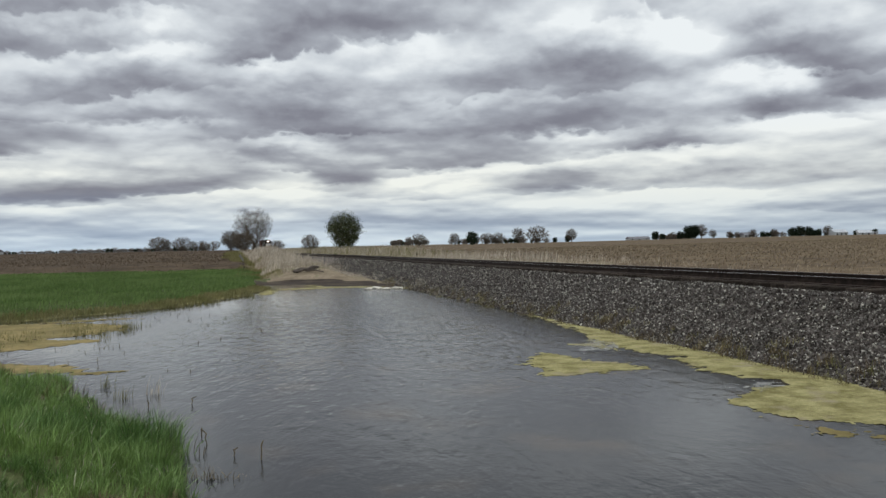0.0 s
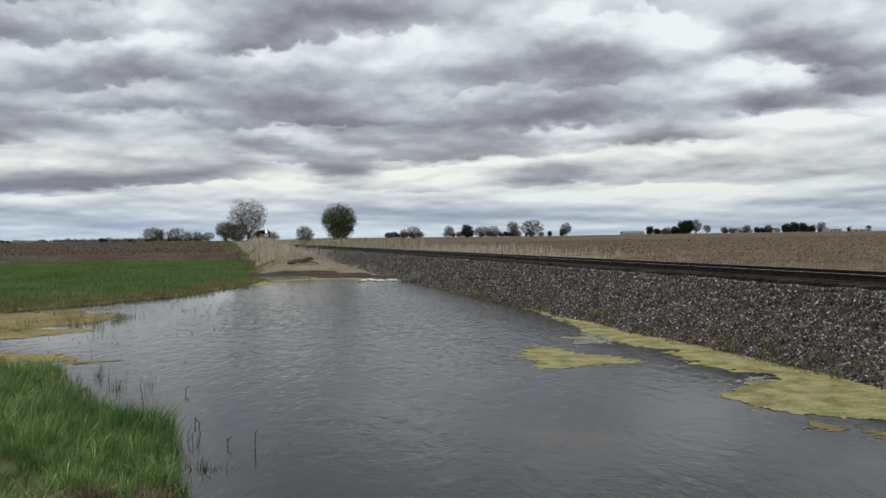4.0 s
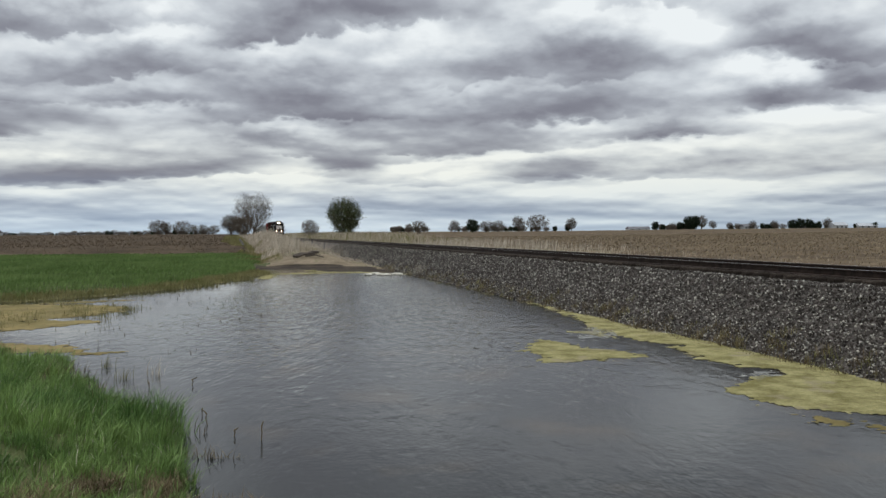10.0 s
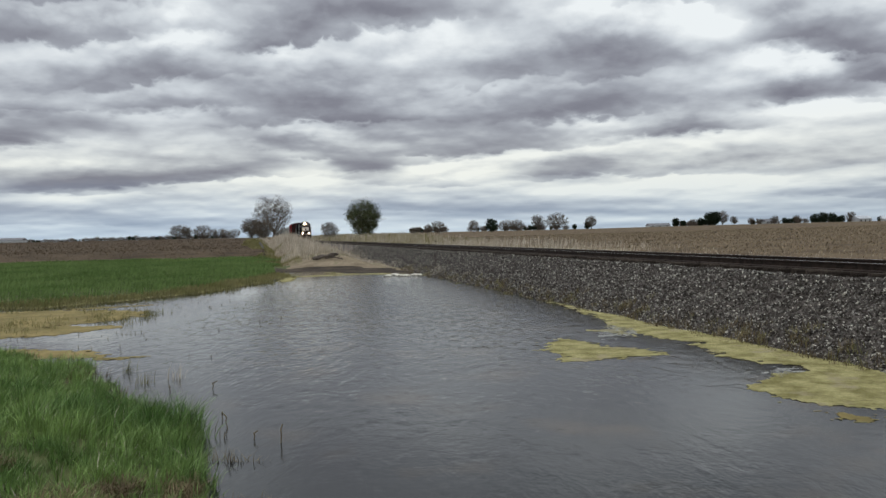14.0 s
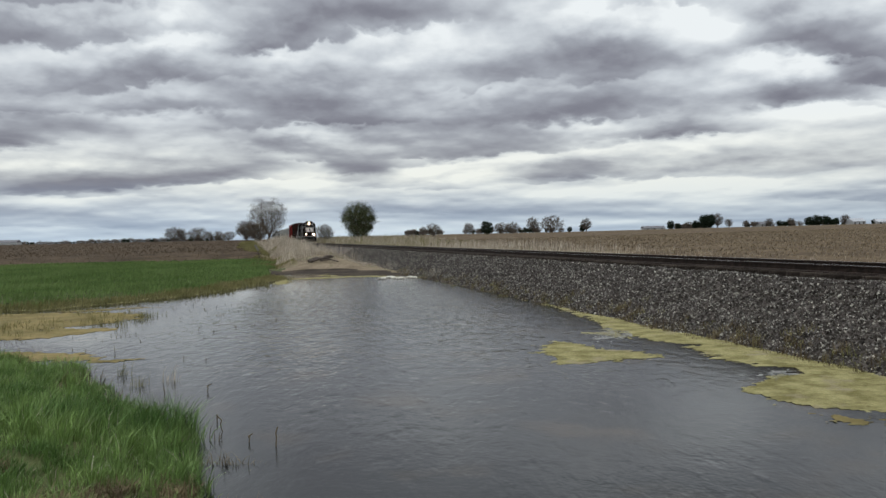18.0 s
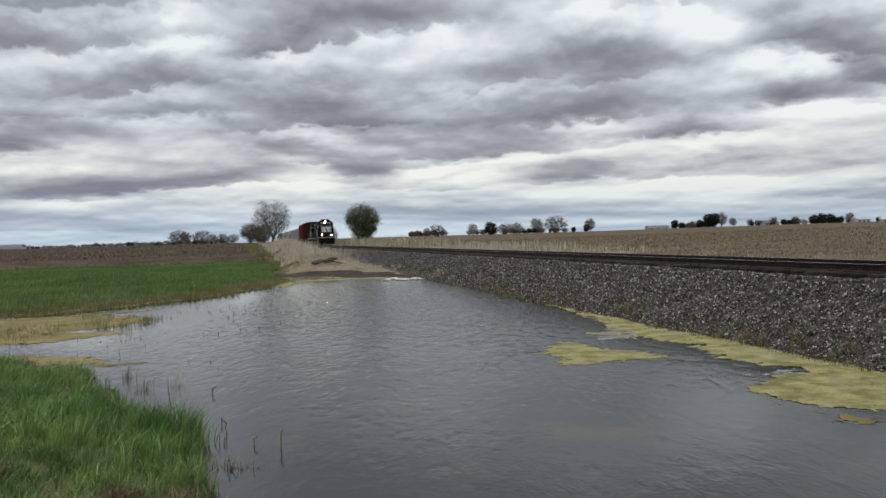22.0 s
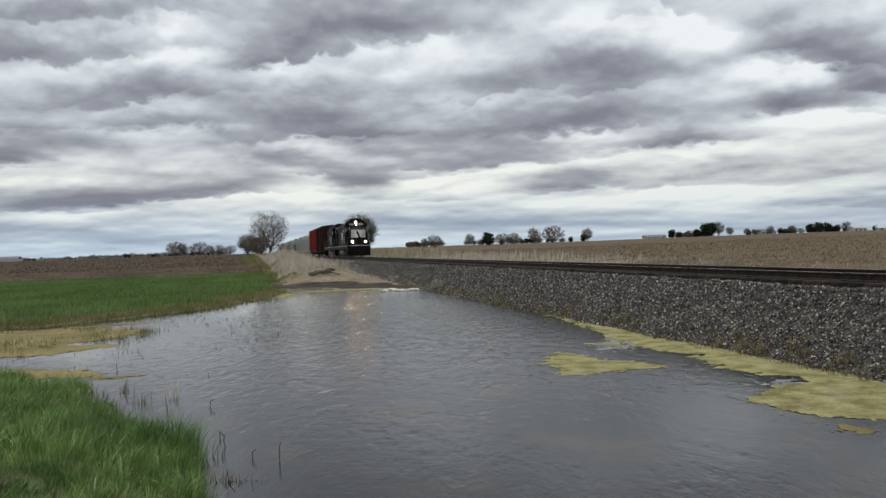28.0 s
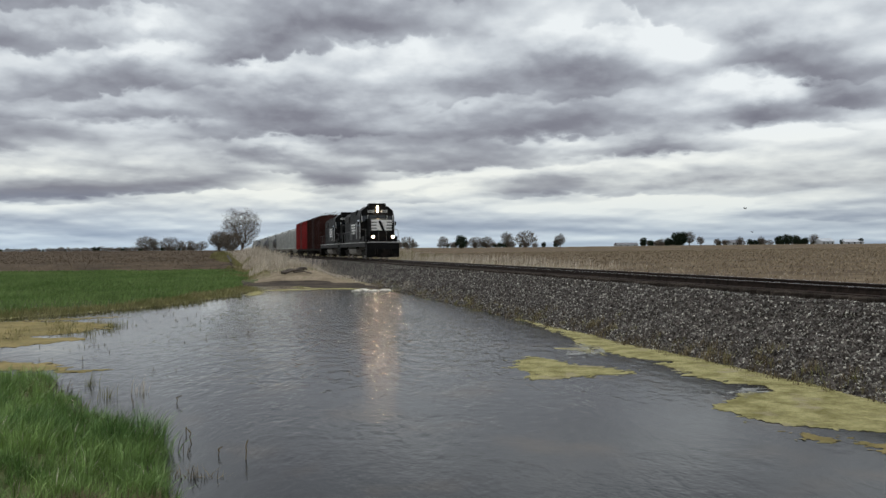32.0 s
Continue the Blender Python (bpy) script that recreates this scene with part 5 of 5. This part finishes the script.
def hopper_car():
    e = thing("covered_hopper", "light grey covered hopper car with ribbed curved sides", "hopper car", group="train")
    h = 8.6
    part("underframe", boxes([(-0.3, 0.3, -h - 0.6, h + 0.6, 0.72, 1.05)], 0.02), M_GRIME, e)
    prof = [(-1.35, 1.25), (1.35, 1.25), (1.5, 1.6), (1.53, 3.9), (1.42, 4.42), (0.95, 4.78), (-0.95, 4.78), (-1.42, 4.42), (-1.53, 3.9), (-1.5, 1.6)]
    body = part("body", extrude_y(prof, -h + 1.3, h - 1.3, 0.02), M_HOPPER, e)
    for f in (1, -1):
        prof2 = [(f * (h - 1.3), 1.5), (f * (h - 0.05), 3.5), (f * (h - 0.05), 4.7), (f * (h - 1.3), 4.76)]
        part("slope_sheet", extrude_x(prof2, -1.48, 1.48, 0.02), M_HOPPER, e)
        part("end_platform", boxes([(-1.45, 1.45, min(f * (h - 1.3), f * h), max(f * (h - 1.3), f * h), 1.1, 1.22)], 0.01), M_HOPPER, e)
        for sx in (-1, 1):
            part("end_post", rods([((sx * 1.4, f * (h - 0.1), 1.2), (sx * 1.4, f * (h - 0.1), 4.3))], 0.05), M_HOPPER, e)
        part("end_ladder", rods([((-1.4, f * h, z), (-0.9, f * h, z)) for z in np.arange(1.3, 4.3, 0.4)], 0.02), M_GRIME, e)
    for sx in (-1, 1):
        for k in range(9):
            y = -h + 1.35 + k * (2 * h - 2.7) / 8
            part("side_rib", boxes([(sx * 1.56 - 0.04, sx * 1.56 + 0.04, y - 0.05, y + 0.05, 1.3, 4.4)], 0.01, 1), M_HOPPER, body)
        part("side_sill", boxes([(sx * 1.52 - 0.06, sx * 1.52 + 0.06, -h, h, 1.12, 1.32)], 0.01), M_HOPPER, e)
    for k in range(3):
        y = -4.2 + 4.2 * k
        bm = boxes([(-1.1, 1.1, y - 1.8, y + 1.8, 0.45, 1.3)])
        for v in bm.verts:
            if v.co.z < 0.6:
                v.co.y = y + (v.co.y - y) * 0.35
                v.co.x *= 0.75
        part("outlet_bay", bm, M_HOPPER, e)
    part("roof_walk", boxes([(-0.55, -0.5, -h, h, 4.90, 4.94), (0.5, 0.55, -h, h, 4.90, 4.94)] + [(-0.6, 0.6, -h + 1.0 * k, -h + 1.0 * k + 0.06, 4.78, 4.90) for k in range(18)], 0), M_GRIME, e)
    part("hatch_cover", boxes([(-0.28, 0.28, -7.0, 7.0, 4.76, 4.98)], 0.03), M_GRIME, e)
    for y in (h - 1.4, -h + 1.4):
        truck(e, y, 0.43, 1.75, False)
    return e


def tank_car():
    e = thing("tank_car", "black tank car with a domed manway", "tank car", group="train")
    part("underframe", boxes([(-0.3, 0.3, -8.0, 8.0, 0.72, 1.05), (-1.4, 1.4, 6.8, 7.9, 1.0, 1.12), (-1.4, 1.4, -7.9, -6.8, 1.0, 1.12)], 0.02), M_GRIME, e)
    bm = bmesh.new()
    bmesh.ops.create_uvsphere(bm, u_segments=28, v_segments=16, radius=1.5)
    bmesh.ops.rotate(bm, matrix=Matrix.Rotation(radians(90), 3, "X"), verts=bm.verts)
    for v in bm.verts:
        v.co.y = v.co.y * 0.45 + (6.5 if v.co.y > 0.01 else -6.5 if v.co.y < -0.01 else 0)
        v.co.z += 2.65
    tank = part("tank", bm, M_TANKCAR, e)
    part("manway", disc(0, 0, 4.2, 0.5, 0.5, 16, "Z"), M_TANKCAR, tank)
    part("platform", boxes([(-1.2, 1.2, -1.2, 1.2, 4.1, 4.15)], 0), M_GRIME, tank)
    part("platform_rail", rods([((sx * 1.2, -1.2, 5.0), (sx * 1.2, 1.2, 5.0)) for sx in (-1, 1)] + [((sx * 1.2, y, 4.1), (sx * 1.2, y, 5.0)) for sx in (-1, 1) for y in (-1.2, 1.2)], 0.025), M_GRIME, e)
    part("ladder", rods([((1.5, -0.25, z), (1.5, 0.25, z)) for z in np.arange(1.1, 4.2, 0.35)], 0.02), M_GRIME, e)
    for y in (6.6, -6.6):
        truck(e, y, 0.43, 1.75, False)
    return e


TRAIN = []      # things of the train with their distance behind the headlight


def build_train():
    def add(ob, back):
        TRAIN.append((ob, back))
    add(locomotive(True), 6.1)
    add(locomotive(False), 6.1 + 18.3)
    at = 6.1 + 18.3 + 9.25
    first = boxcar(16.6, M_OXIDE, "dark oxide-brown boxcar with ribbed sides")
    add(first, at + 8.6)
    at += 17.4
    add(boxcar(18.6, M_RED, "bright red boxcar with ribbed sides"), at + 9.6)
    at += 19.6
    hop = hopper_car()
    add(hop, at + 9.2)
    for k in (1, 2):
        add(copy_thing(hop, Matrix.Identity(4)), at + 9.2 + 18.4 * k)
    at += 18.4 * 3
    tk = tank_car()
    first_tank = True
    for kind in "THTTHTTTHT":
        ob, size = (hop, 18.4) if kind == "H" else (tk, 16.8)
        if kind == "H" or not first_tank:
            ob = copy_thing(ob, Matrix.Identity(4))
        else:
            first_tank = False
        add(ob, at + size / 2)
        at += size


build_train()


def train_pose(t, back):
    """The train comes on along the track at 9.01 m a second."""
    x, y = trk(365.2 - 9.014 * t + back, DC)
    return pose(x, y, RAIL, 0, 0, 180 - math.degrees(TRACK))
# ---------------------------------------------------------------- pond: algae, stems, debris
def floating_mat(name, field, x0, x1, y0, y1, cell, material, label):
    """A ragged, slightly lumpy floating sheet where field(x, y) is positive."""
    xs, ys = np.arange(x0, x1, cell), np.arange(y0, y1, cell)
    X, Y = np.meshgrid(xs, ys, indexing="ij")
    X = X + 0.3 * cell * vnoise(X, Y, 9.0, 3)
    Y = Y + 0.3 * cell * vnoise(X, Y, 9.0, 4)
    f = field(X, Y) + 0.14 * vnoise(X, Y, 1.1, 31) + 0.14 * vnoise(X, Y, 3.3, 32) + 0.16 * vnoise(X, Y, 7.0, 33) + 0.14 * vnoise(X, Y, 17.0, 34)
    Z = 0.002 + np.clip(f, 0, 0.3) * 0.02 + 0.006 * np.clip(vnoise(X, Y, 6.0, 35), 0, 1)
    nx, ny = X.shape
    i, j = np.meshgrid(np.arange(nx - 1), np.arange(ny - 1), indexing="ij")
    ok = (f[:-1, :-1] > 0) & (f[1:, :-1] > 0) & (f[1:, 1:] > 0) & (f[:-1, 1:] > 0)
    i, j = i[ok], j[ok]
    F = np.stack([i * ny + j, (i + 1) * ny + j, (i + 1) * ny + j + 1, i * ny + j + 1], 1)
    keep = np.unique(F)
    new_id = np.full(nx * ny, -1)
    new_id[keep] = np.arange(len(keep))
    V = np.stack([X.ravel(), Y.ravel(), Z.ravel()], 1)[keep]
    me = bm_from(V.tolist(), new_id[F].tolist())
    me.materials.append(material)
    for p in me.polygons:
        p.use_smooth = True
    return tagged(new(name, me), label, "algae", kind="stuff")


def blob(X, Y, cx, cy, rx, ry, turn=0.0):
    c, s = math.cos(radians(turn)), math.sin(radians(turn))
    u, v = (X - cx) * c + (Y - cy) * s, -(X - cx) * s + (Y - cy) * c
    return (1 - np.sqrt((u / rx) ** 2 + (v / ry) ** 2)) * min(rx, ry)


def build_algae():
    def foot_band(X, Y):
        s, d = to_sd(X, Y)
        w = np.interp(s, [0, 8.0, 8.9, 9.3, 9.8, 10.3, 11.2, 12.2, 12.8, 13.3, 14.4, 16.4, 17.1, 19.5, 23.3, 28.2, 36, 45], [0.6, 0.7, 1.7, 2.5, 2.9, 3.2, 3.2, 2.2, 1.5, 1.85, 1.85, 1.45, 1.95, 1.65, 0.95, 0.5, 0.35, 0.25])
        f = np.minimum(d - (10.25 - w), 0.7)
        return np.where(d > 11.0, -1, f - 0.8 * np.clip(1 - np.hypot((s - 12.5) / 0.8, (d - 8.75) / 0.5), 0, 1))
    floating_mat("algae_band", foot_band, -4, 10, 2, 46, 0.05, M_ALGAE, "yellow-green algae floating along the foot of the embankment")
    island = [(1.6, 18.2), (2.25, 18.9), (3.3, 17.3), (4.0, 16.15), (3.1, 15.75), (1.85, 15.5), (1.68, 16.6)]
    tongue = [(2.6, 20.3), (3.7, 21.2), (4.4, 19.0), (3.7, 18.6)]
    floating_mat("algae_patch", lambda X, Y: np.maximum(-poly_sdf(X, Y, island), -poly_sdf(X, Y, tongue) - 0.22), 0.5, 6, 13, 23, 0.04,
                 M_ALGAE, "floating island of yellow-green algae on the pond")
    floating_mat("algae_shreds", lambda X, Y: np.maximum.reduce([blob(X, Y, 4.75, 10.72, 0.34, 0.14, -25), blob(X, Y, 5.15, 10.25, 0.55, 0.16, -35), blob(X, Y, 5.5, 9.7, 0.6, 0.25, -30)]) + 0.02,
                 3.5, 7.5, 7.5, 12, 0.035, M_SCUM, "shreds of yellow algae drifting on the pond")
    floating_mat("tan_scum", lambda X, Y: np.maximum.reduce([blob(X, Y, -15.2, 25.6, 5.4, 3.6, 20), blob(X, Y, -12.6, 21.9, 3.6, 1.5, 25), blob(X, Y, -8.9, 17.9, 1.8, 0.75, -25), blob(X, Y, -7.2, 17.1, 0.8, 0.22, 0), blob(X, Y, -12.5, 30.5, 2.0, 0.5, 30)]) - 0.05,
                 -24, -5, 16, 34, 0.07, M_SCUM, "tan scum of dead algae in the shallow inlet")
    floating_mat("surface_film", lambda X, Y: np.maximum.reduce([blob(X, Y, 5.1, 13.7, 0.6, 1.0, -20), blob(X, Y, 3.6, 20.0, 0.75, 1.6, -15)]) - 0.1,
                 2.5, 7, 11, 24, 0.05, M_FILM, "thin pale film on still water beside the algae")

    def far_fringe(X, Y):
        pd = pond_dist(X, Y)
        return np.where((Y > 30) & (X < 1), 0.32 - np.abs(pd + 0.25), -1)
    floating_mat("shore_fringe", far_fringe, -24, 1, 29, 56, 0.11, M_ALGAE, "yellowish algae fringe along the far shore")
    floating_mat("shore_algae", lambda X, Y: np.maximum.reduce([blob(X, Y, -9.9, 47.6, 0.5, 3.4, 8), blob(X, Y, -8.4, 51.9, 2.6, 0.9, 22), blob(X, Y, -5.2, 52.4, 2.0, 0.7, -15)]),
                 -15, -2.5, 33, 55, 0.09, M_ALGAE, "yellow-green algae lying before the muddy shore")


def build_pond_clutter():
    rng = np.random.default_rng(71)
    # emergent dead stems in the shallows
    n = 620
    x, y = rng.uniform(-14, -2.2, n), rng.uniform(12, 34, n)
    k = (pond_dist(x, y) < -0.2) & (rng.random(n) < sm(-0.5, -7.5, x + 0.12 * (y - 12))) & (vnoise(x, y, 0.5, 44) > -0.35)
    cx, cy = np.repeat(x[k], 3), np.repeat(y[k], 3)
    cx, cy = cx + rng.normal(0, 0.05, len(cx)), cy + rng.normal(0, 0.05, len(cx))
    blades("emergent_stems", cx, cy, np.full(len(cx), -0.05), 0.04 + 0.13 * rng.random(len(cx)) ** 3, 0.009 + 0.0004 * cy, M_STALK, "dead brown stems standing in the shallows", "water plants", 0.5, (0.1, 0), 72)
    for px, py, m_ in ((-6.1, 15.2, M_WEED), (-5.3, 14.0, M_WEED), (-4.95, 14.4, M_STRAW), (-10.8, 25.2, M_WEED), (-9.6, 24.0, M_WEED), (-11.6, 26.5, M_WEED)):
        q = 26
        gx, gy = px + rng.normal(0, 0.09, q), py + rng.normal(0, 0.09, q)
        blades("reed_clump", gx, gy, np.full(q, -0.05), 0.12 + 0.3 * rng.random(q), np.full(q, 0.009), m_, "small clump of reeds in shallow water", "reeds", 0.35, (0.1, 0), 73)
    # olive weeds round the scum of the inlet
    n = 260
    wx, wy = rng.uniform(-17, -9.3, n), rng.uniform(21.5, 31, n)
    k = (pond_dist(wx, wy) < -0.1) & (vnoise(wx, wy, 0.6, 46) > 0.05)
    wx, wy = np.repeat(wx[k], 22), np.repeat(wy[k], 22)
    wx, wy = wx + rng.normal(0, 0.13, len(wx)), wy + rng.normal(0, 0.13, len(wx))
    blades("inlet_weeds", wx, wy, np.full(len(wx), -0.02), 0.05 + 0.25 * rng.random(len(wx)) ** 2, np.full(len(wx), 0.012), M_WEED, "olive weeds standing in the shallow inlet", "weeds", 0.6, (0.1, 0), 75)
    # sticks poking out of the water
    for px, py, h, lean in ((-2.14, 9.75, 0.22, 0.03), (-2.95, 10.55, 0.20, -0.10), (-2.52, 9.95, 0.10, 0.07), (-3.2, 11.1, 0.10, 0.0), (-2.95, 9.15, 0.13, 0.02), (-2.75, 8.9, 0.10, 0.03), (-4.05, 13.4, 0.12, 0.12), (-4.6, 13.2, 0.10, -0.05)):
        vs, fs = [], []
        pts = [Vector((0, 0, -0.1)), Vector((lean * 0.5, 0.01, h * 0.45)), Vector((lean * 0.3, 0.0, h * 0.7)), Vector((lean, 0.02, h))]
        for a, b in zip(pts, pts[1:]):
            tube(vs, fs, a, b, 0.009, 0.006, 5)
        me = bm_from(vs, fs)
        me.materials.append(M_STALK)
        ob = tagged(new("stick", me), "short dark broken stick standing in the pond", "stick", "sticks in the pond")
        ob.location = (px, py, 0)
    # pale debris and a fallen trunk on the far shore
    for k in range(6):
        bm = bmesh.new()
        bmesh.ops.create_icosphere(bm, subdivisions=2, radius=1.0)
        for v in bm.verts:
            v.co = Vector((v.co.x * 0.27, v.co.y * 0.2, v.co.z * 0.10)) * (1 + 0.35 * noise.noise(v.co * 1.7 + Vector((k * 5.1, 0, 0))))
        me = bpy.data.meshes.new("slab")
        bm.to_mesh(me)
        bm.free()
        me.materials.append(M_PALE)
        ob = tagged(new("pale_rubble", me), "pale flat piece of rubble at the water's edge", "rubble", "rubble on the shore")
        ob.location = (-4.35 + 0.36 * k + rng.uniform(-0.1, 0.1), 49.9 - 0.15 * k + rng.uniform(-0.9, 0.9), 0.03)
        ob.rotation_euler = (0, 0, rng.uniform(0, 3))
    for (x0, y0), (x1, y1), r in (((-11.4, 64.6), (-10.2, 65.0), 0.14), ((-11.1, 64.0), (-9.7, 64.2), 0.10), ((-10.6, 65.3), (-9.6, 65.6), 0.15), ((-10.2, 63.6), (-8.9, 63.3), 0.06)):
        vs, fs = [], []
        a, b = Vector((x0, y0, float(ground_z(x0, y0)) + r * 0.8)), Vector((x1, y1, float(ground_z(x1, y1)) + r * 0.9 + 0.1))
        mid = (a + b) / 2 + Vector((0, 0.1, 0.12))
        tube(vs, fs, a, mid, r, r * 0.9, 8)
        tube(vs, fs, mid, b, r * 0.9, r * 0.6, 8)
        me = bm_from(vs, fs)
        me.materials.append(M_BARK)
        tagged(new("driftwood_log", me), "dark weathered log lying on the muddy bank", "log", "logs on the bank")
    # leaning pale marker board in the weeds
    x, y = 85 * math.sin(radians(-13.1)), 85 * math.cos(radians(-13.1))
    e = thing("marker_post", "pale leaning wooden marker board in the weeds", "post", loc=(x, y, float(ground_z(x, y)) - 0.1))
    part("post", rods([((0, 0, 0), (-0.35, 0, 1.5))], 0.05, 6), M_BARK, e)
    b = part("board", boxes([(-0.1, 0.1, -0.02, 0.02, -0.36, 0.36)], 0.01), M_MIDSTONE, e, "pale grey board")
    b.matrix_basis = pose(-0.33, -0.08, 1.35, 0, -32, 0)


# ---------------------------------------------------------------- far farmsteads
M_SIDING = mat("white_siding", (0.42, 0.43, 0.43), (0.52, 0.53, 0.53), 0.3, 0.7)
M_ROOFGREY = mat("grey_roofing", (0.13, 0.13, 0.14), (0.22, 0.22, 0.23), 0.5, 0.8)
M_METALROOF = mat("pale_metal_roof", (0.40, 0.42, 0.44), (0.50, 0.51, 0.53), 0.4, 0.5)


def farm_building(az, dist, w, dpt, h, roof_h, turn, roof, label):
    x, y = dist * math.sin(radians(az)), dist * math.cos(radians(az))
    e = thing("farm_building", label, "building", group="farmsteads", loc=(x, y, float(ground_z(x, y)) - 0.2), rz=turn)
    wall = part("wall", boxes([(-w / 2, w / 2, -dpt / 2, dpt / 2, 0, h)]), M_SIDING, e)
    part("roof", extrude_x([(-dpt / 2 - 0.4, h - 0.02), (dpt / 2 + 0.4, h - 0.02), (0, h + roof_h)], -w / 2 - 0.4, w / 2 + 0.4), roof, e)
    for k in range(3):
        cx = -w / 2 + w * (k + 0.5) / 3
        part("window" if k != 1 else "door", boxes([(cx - 0.6, cx + 0.6, -dpt / 2 - 0.04, -dpt / 2 + 0.02, 1.0 if k != 1 else 0.05, 2.3)]), M_GLASS, wall)
    return e


def build_farms():
    farm_building(24.9, 690, 11, 8, 3.0, 2.2, 15, M_METALROOF, "white farm house with a pale gable roof on the skyline")
    farm_building(26.45, 700, 13, 9, 2.4, 2.0, -5, M_METALROOF, "long white shed with a pale roof on the skyline")
    farm_building(19.7, 705, 10, 7, 2.6, 2.0, 10, M_ROOFGREY, "low white farm house with a grey roof")
    farm_building(12.9, 900, 22, 12, 2.8, 2.2, 5, M_ROOFGREY, "long low barn with a grey roof")
    farm_building(-28.1, 1200, 30, 14, 4.5, 3.0, 0, M_ROOFGREY, "distant low barn on the horizon")


# ---------------------------------------------------------------- birds
M_BIRD = mat("dark_plumage", (0.020, 0.018, 0.018), (0.045, 0.040, 0.040), 6.0, 0.7)
BIRDS = []


def bird(span):
    e = thing("bird", "small dark bird flying over the field", "bird", group="birds")
    bm = bmesh.new()
    bmesh.ops.create_uvsphere(bm, u_segments=10, v_segments=8, radius=0.5)
    bmesh.ops.scale(bm, vec=(0.16 * span, 0.55 * span, 0.16 * span), verts=bm.verts)
    part("body", bm, M_BIRD, e)
    part("tail", boxes([(-0.05 * span, 0.05 * span, -0.45 * span, -0.22 * span, -0.01, 0.01)]), M_BIRD, e)
    for sx in (-1, 1):
        bm = extrude_x([(-0.10 * span, -0.008), (0.10 * span, -0.008), (0.07 * span, 0.012), (-0.06 * span, 0.012)], 0.0, sx * 0.5 * span)
        for v in bm.verts:
            if abs(v.co.x) > 0.1 * span:
                v.co.y = v.co.y * 0.35 - 0.08 * span
        w = part("wing", bm, M_BIRD, e)
        BIRDS.append((w, sx))
    return e


build_algae()
build_pond_clutter()
build_farms()
FLOCK = [bird(0.42), bird(0.42), bird(0.5), bird(0.5)]
def motions():
    walk(WATER, [(t, pose(0.14 * t, -0.05 * t, 0)) for t in (0.0, 8.0, 16.0, 24.0, 32.0)])
    stops = [0.0, 0.1] + [float(k) for k in range(1, 32)] + [31.9, 32.0]
    for ob, back in TRAIN:
        walk(ob, [(t, train_pose(t, back)) for t in stops])
    for ob, r in WHEELS:
        at = ob.location.copy()
        rate = math.degrees(9.014 / r)
        walk(ob, [(k / 15, Matrix.Translation(at) @ pose(0, 0, 0, -rate * k / 15)) for k in range(481)])
    # two pairs of birds fly up from the stubble, late in the clip
    flights = (
        [(0, -3, 96, 1.55), (22.6, -3, 96, 1.55), (23, -8.1, 94.7, 3.4), (24, -7.6, 91.6, 6.8), (24.5, -9.7, 89.3, 8.3), (25, -13.2, 88.8, 9.1), (25.4, -16.9, 90.2, 8.9), (27, -60, 95, 16), (32, -200, 110, 40)],
        [(0, -1, 98, 1.6), (22.8, -1, 98, 1.6), (23.2, -6.5, 96.8, 3.5), (24, -5.5, 94.8, 6.5), (24.5, -8.5, 92.4, 9), (25, -13.2, 91.7, 11), (25.4, -18.7, 92.6, 12.2), (27, -66, 100, 22), (32, -220, 120, 45)],
        [(0, 29, 98, 1.9), (30.8, 29, 98, 1.9), (31.2, 30.1, 95.4, 3.8), (31.4, 29.6, 90.2, 4.8), (31.6, 28.8, 85.2, 5.3), (31.8, 27.6, 79.3, 5.5), (32, 26.4, 71.2, 5.7)],
        [(0, 39.5, 103, 2), (31.4, 39.5, 103, 2), (31.8, 38, 101.1, 3.4), (32, 37.2, 98.2, 4.2)])
    for ob, rows in zip(FLOCK, flights):
        walk(ob, [(t, pose(x, y, z, 0, 0, turn)) for (t, x, y, z), turn in zip(rows, [70 if rows[-1][1] < 0 else -160] * len(rows))])
    for ob, sx in BIRDS:
        walk(ob, [(k / 8, pose(0, 0, 0, 0, sx * (32 if k % 2 else -32), 0)) for k in range(257)])


motions()
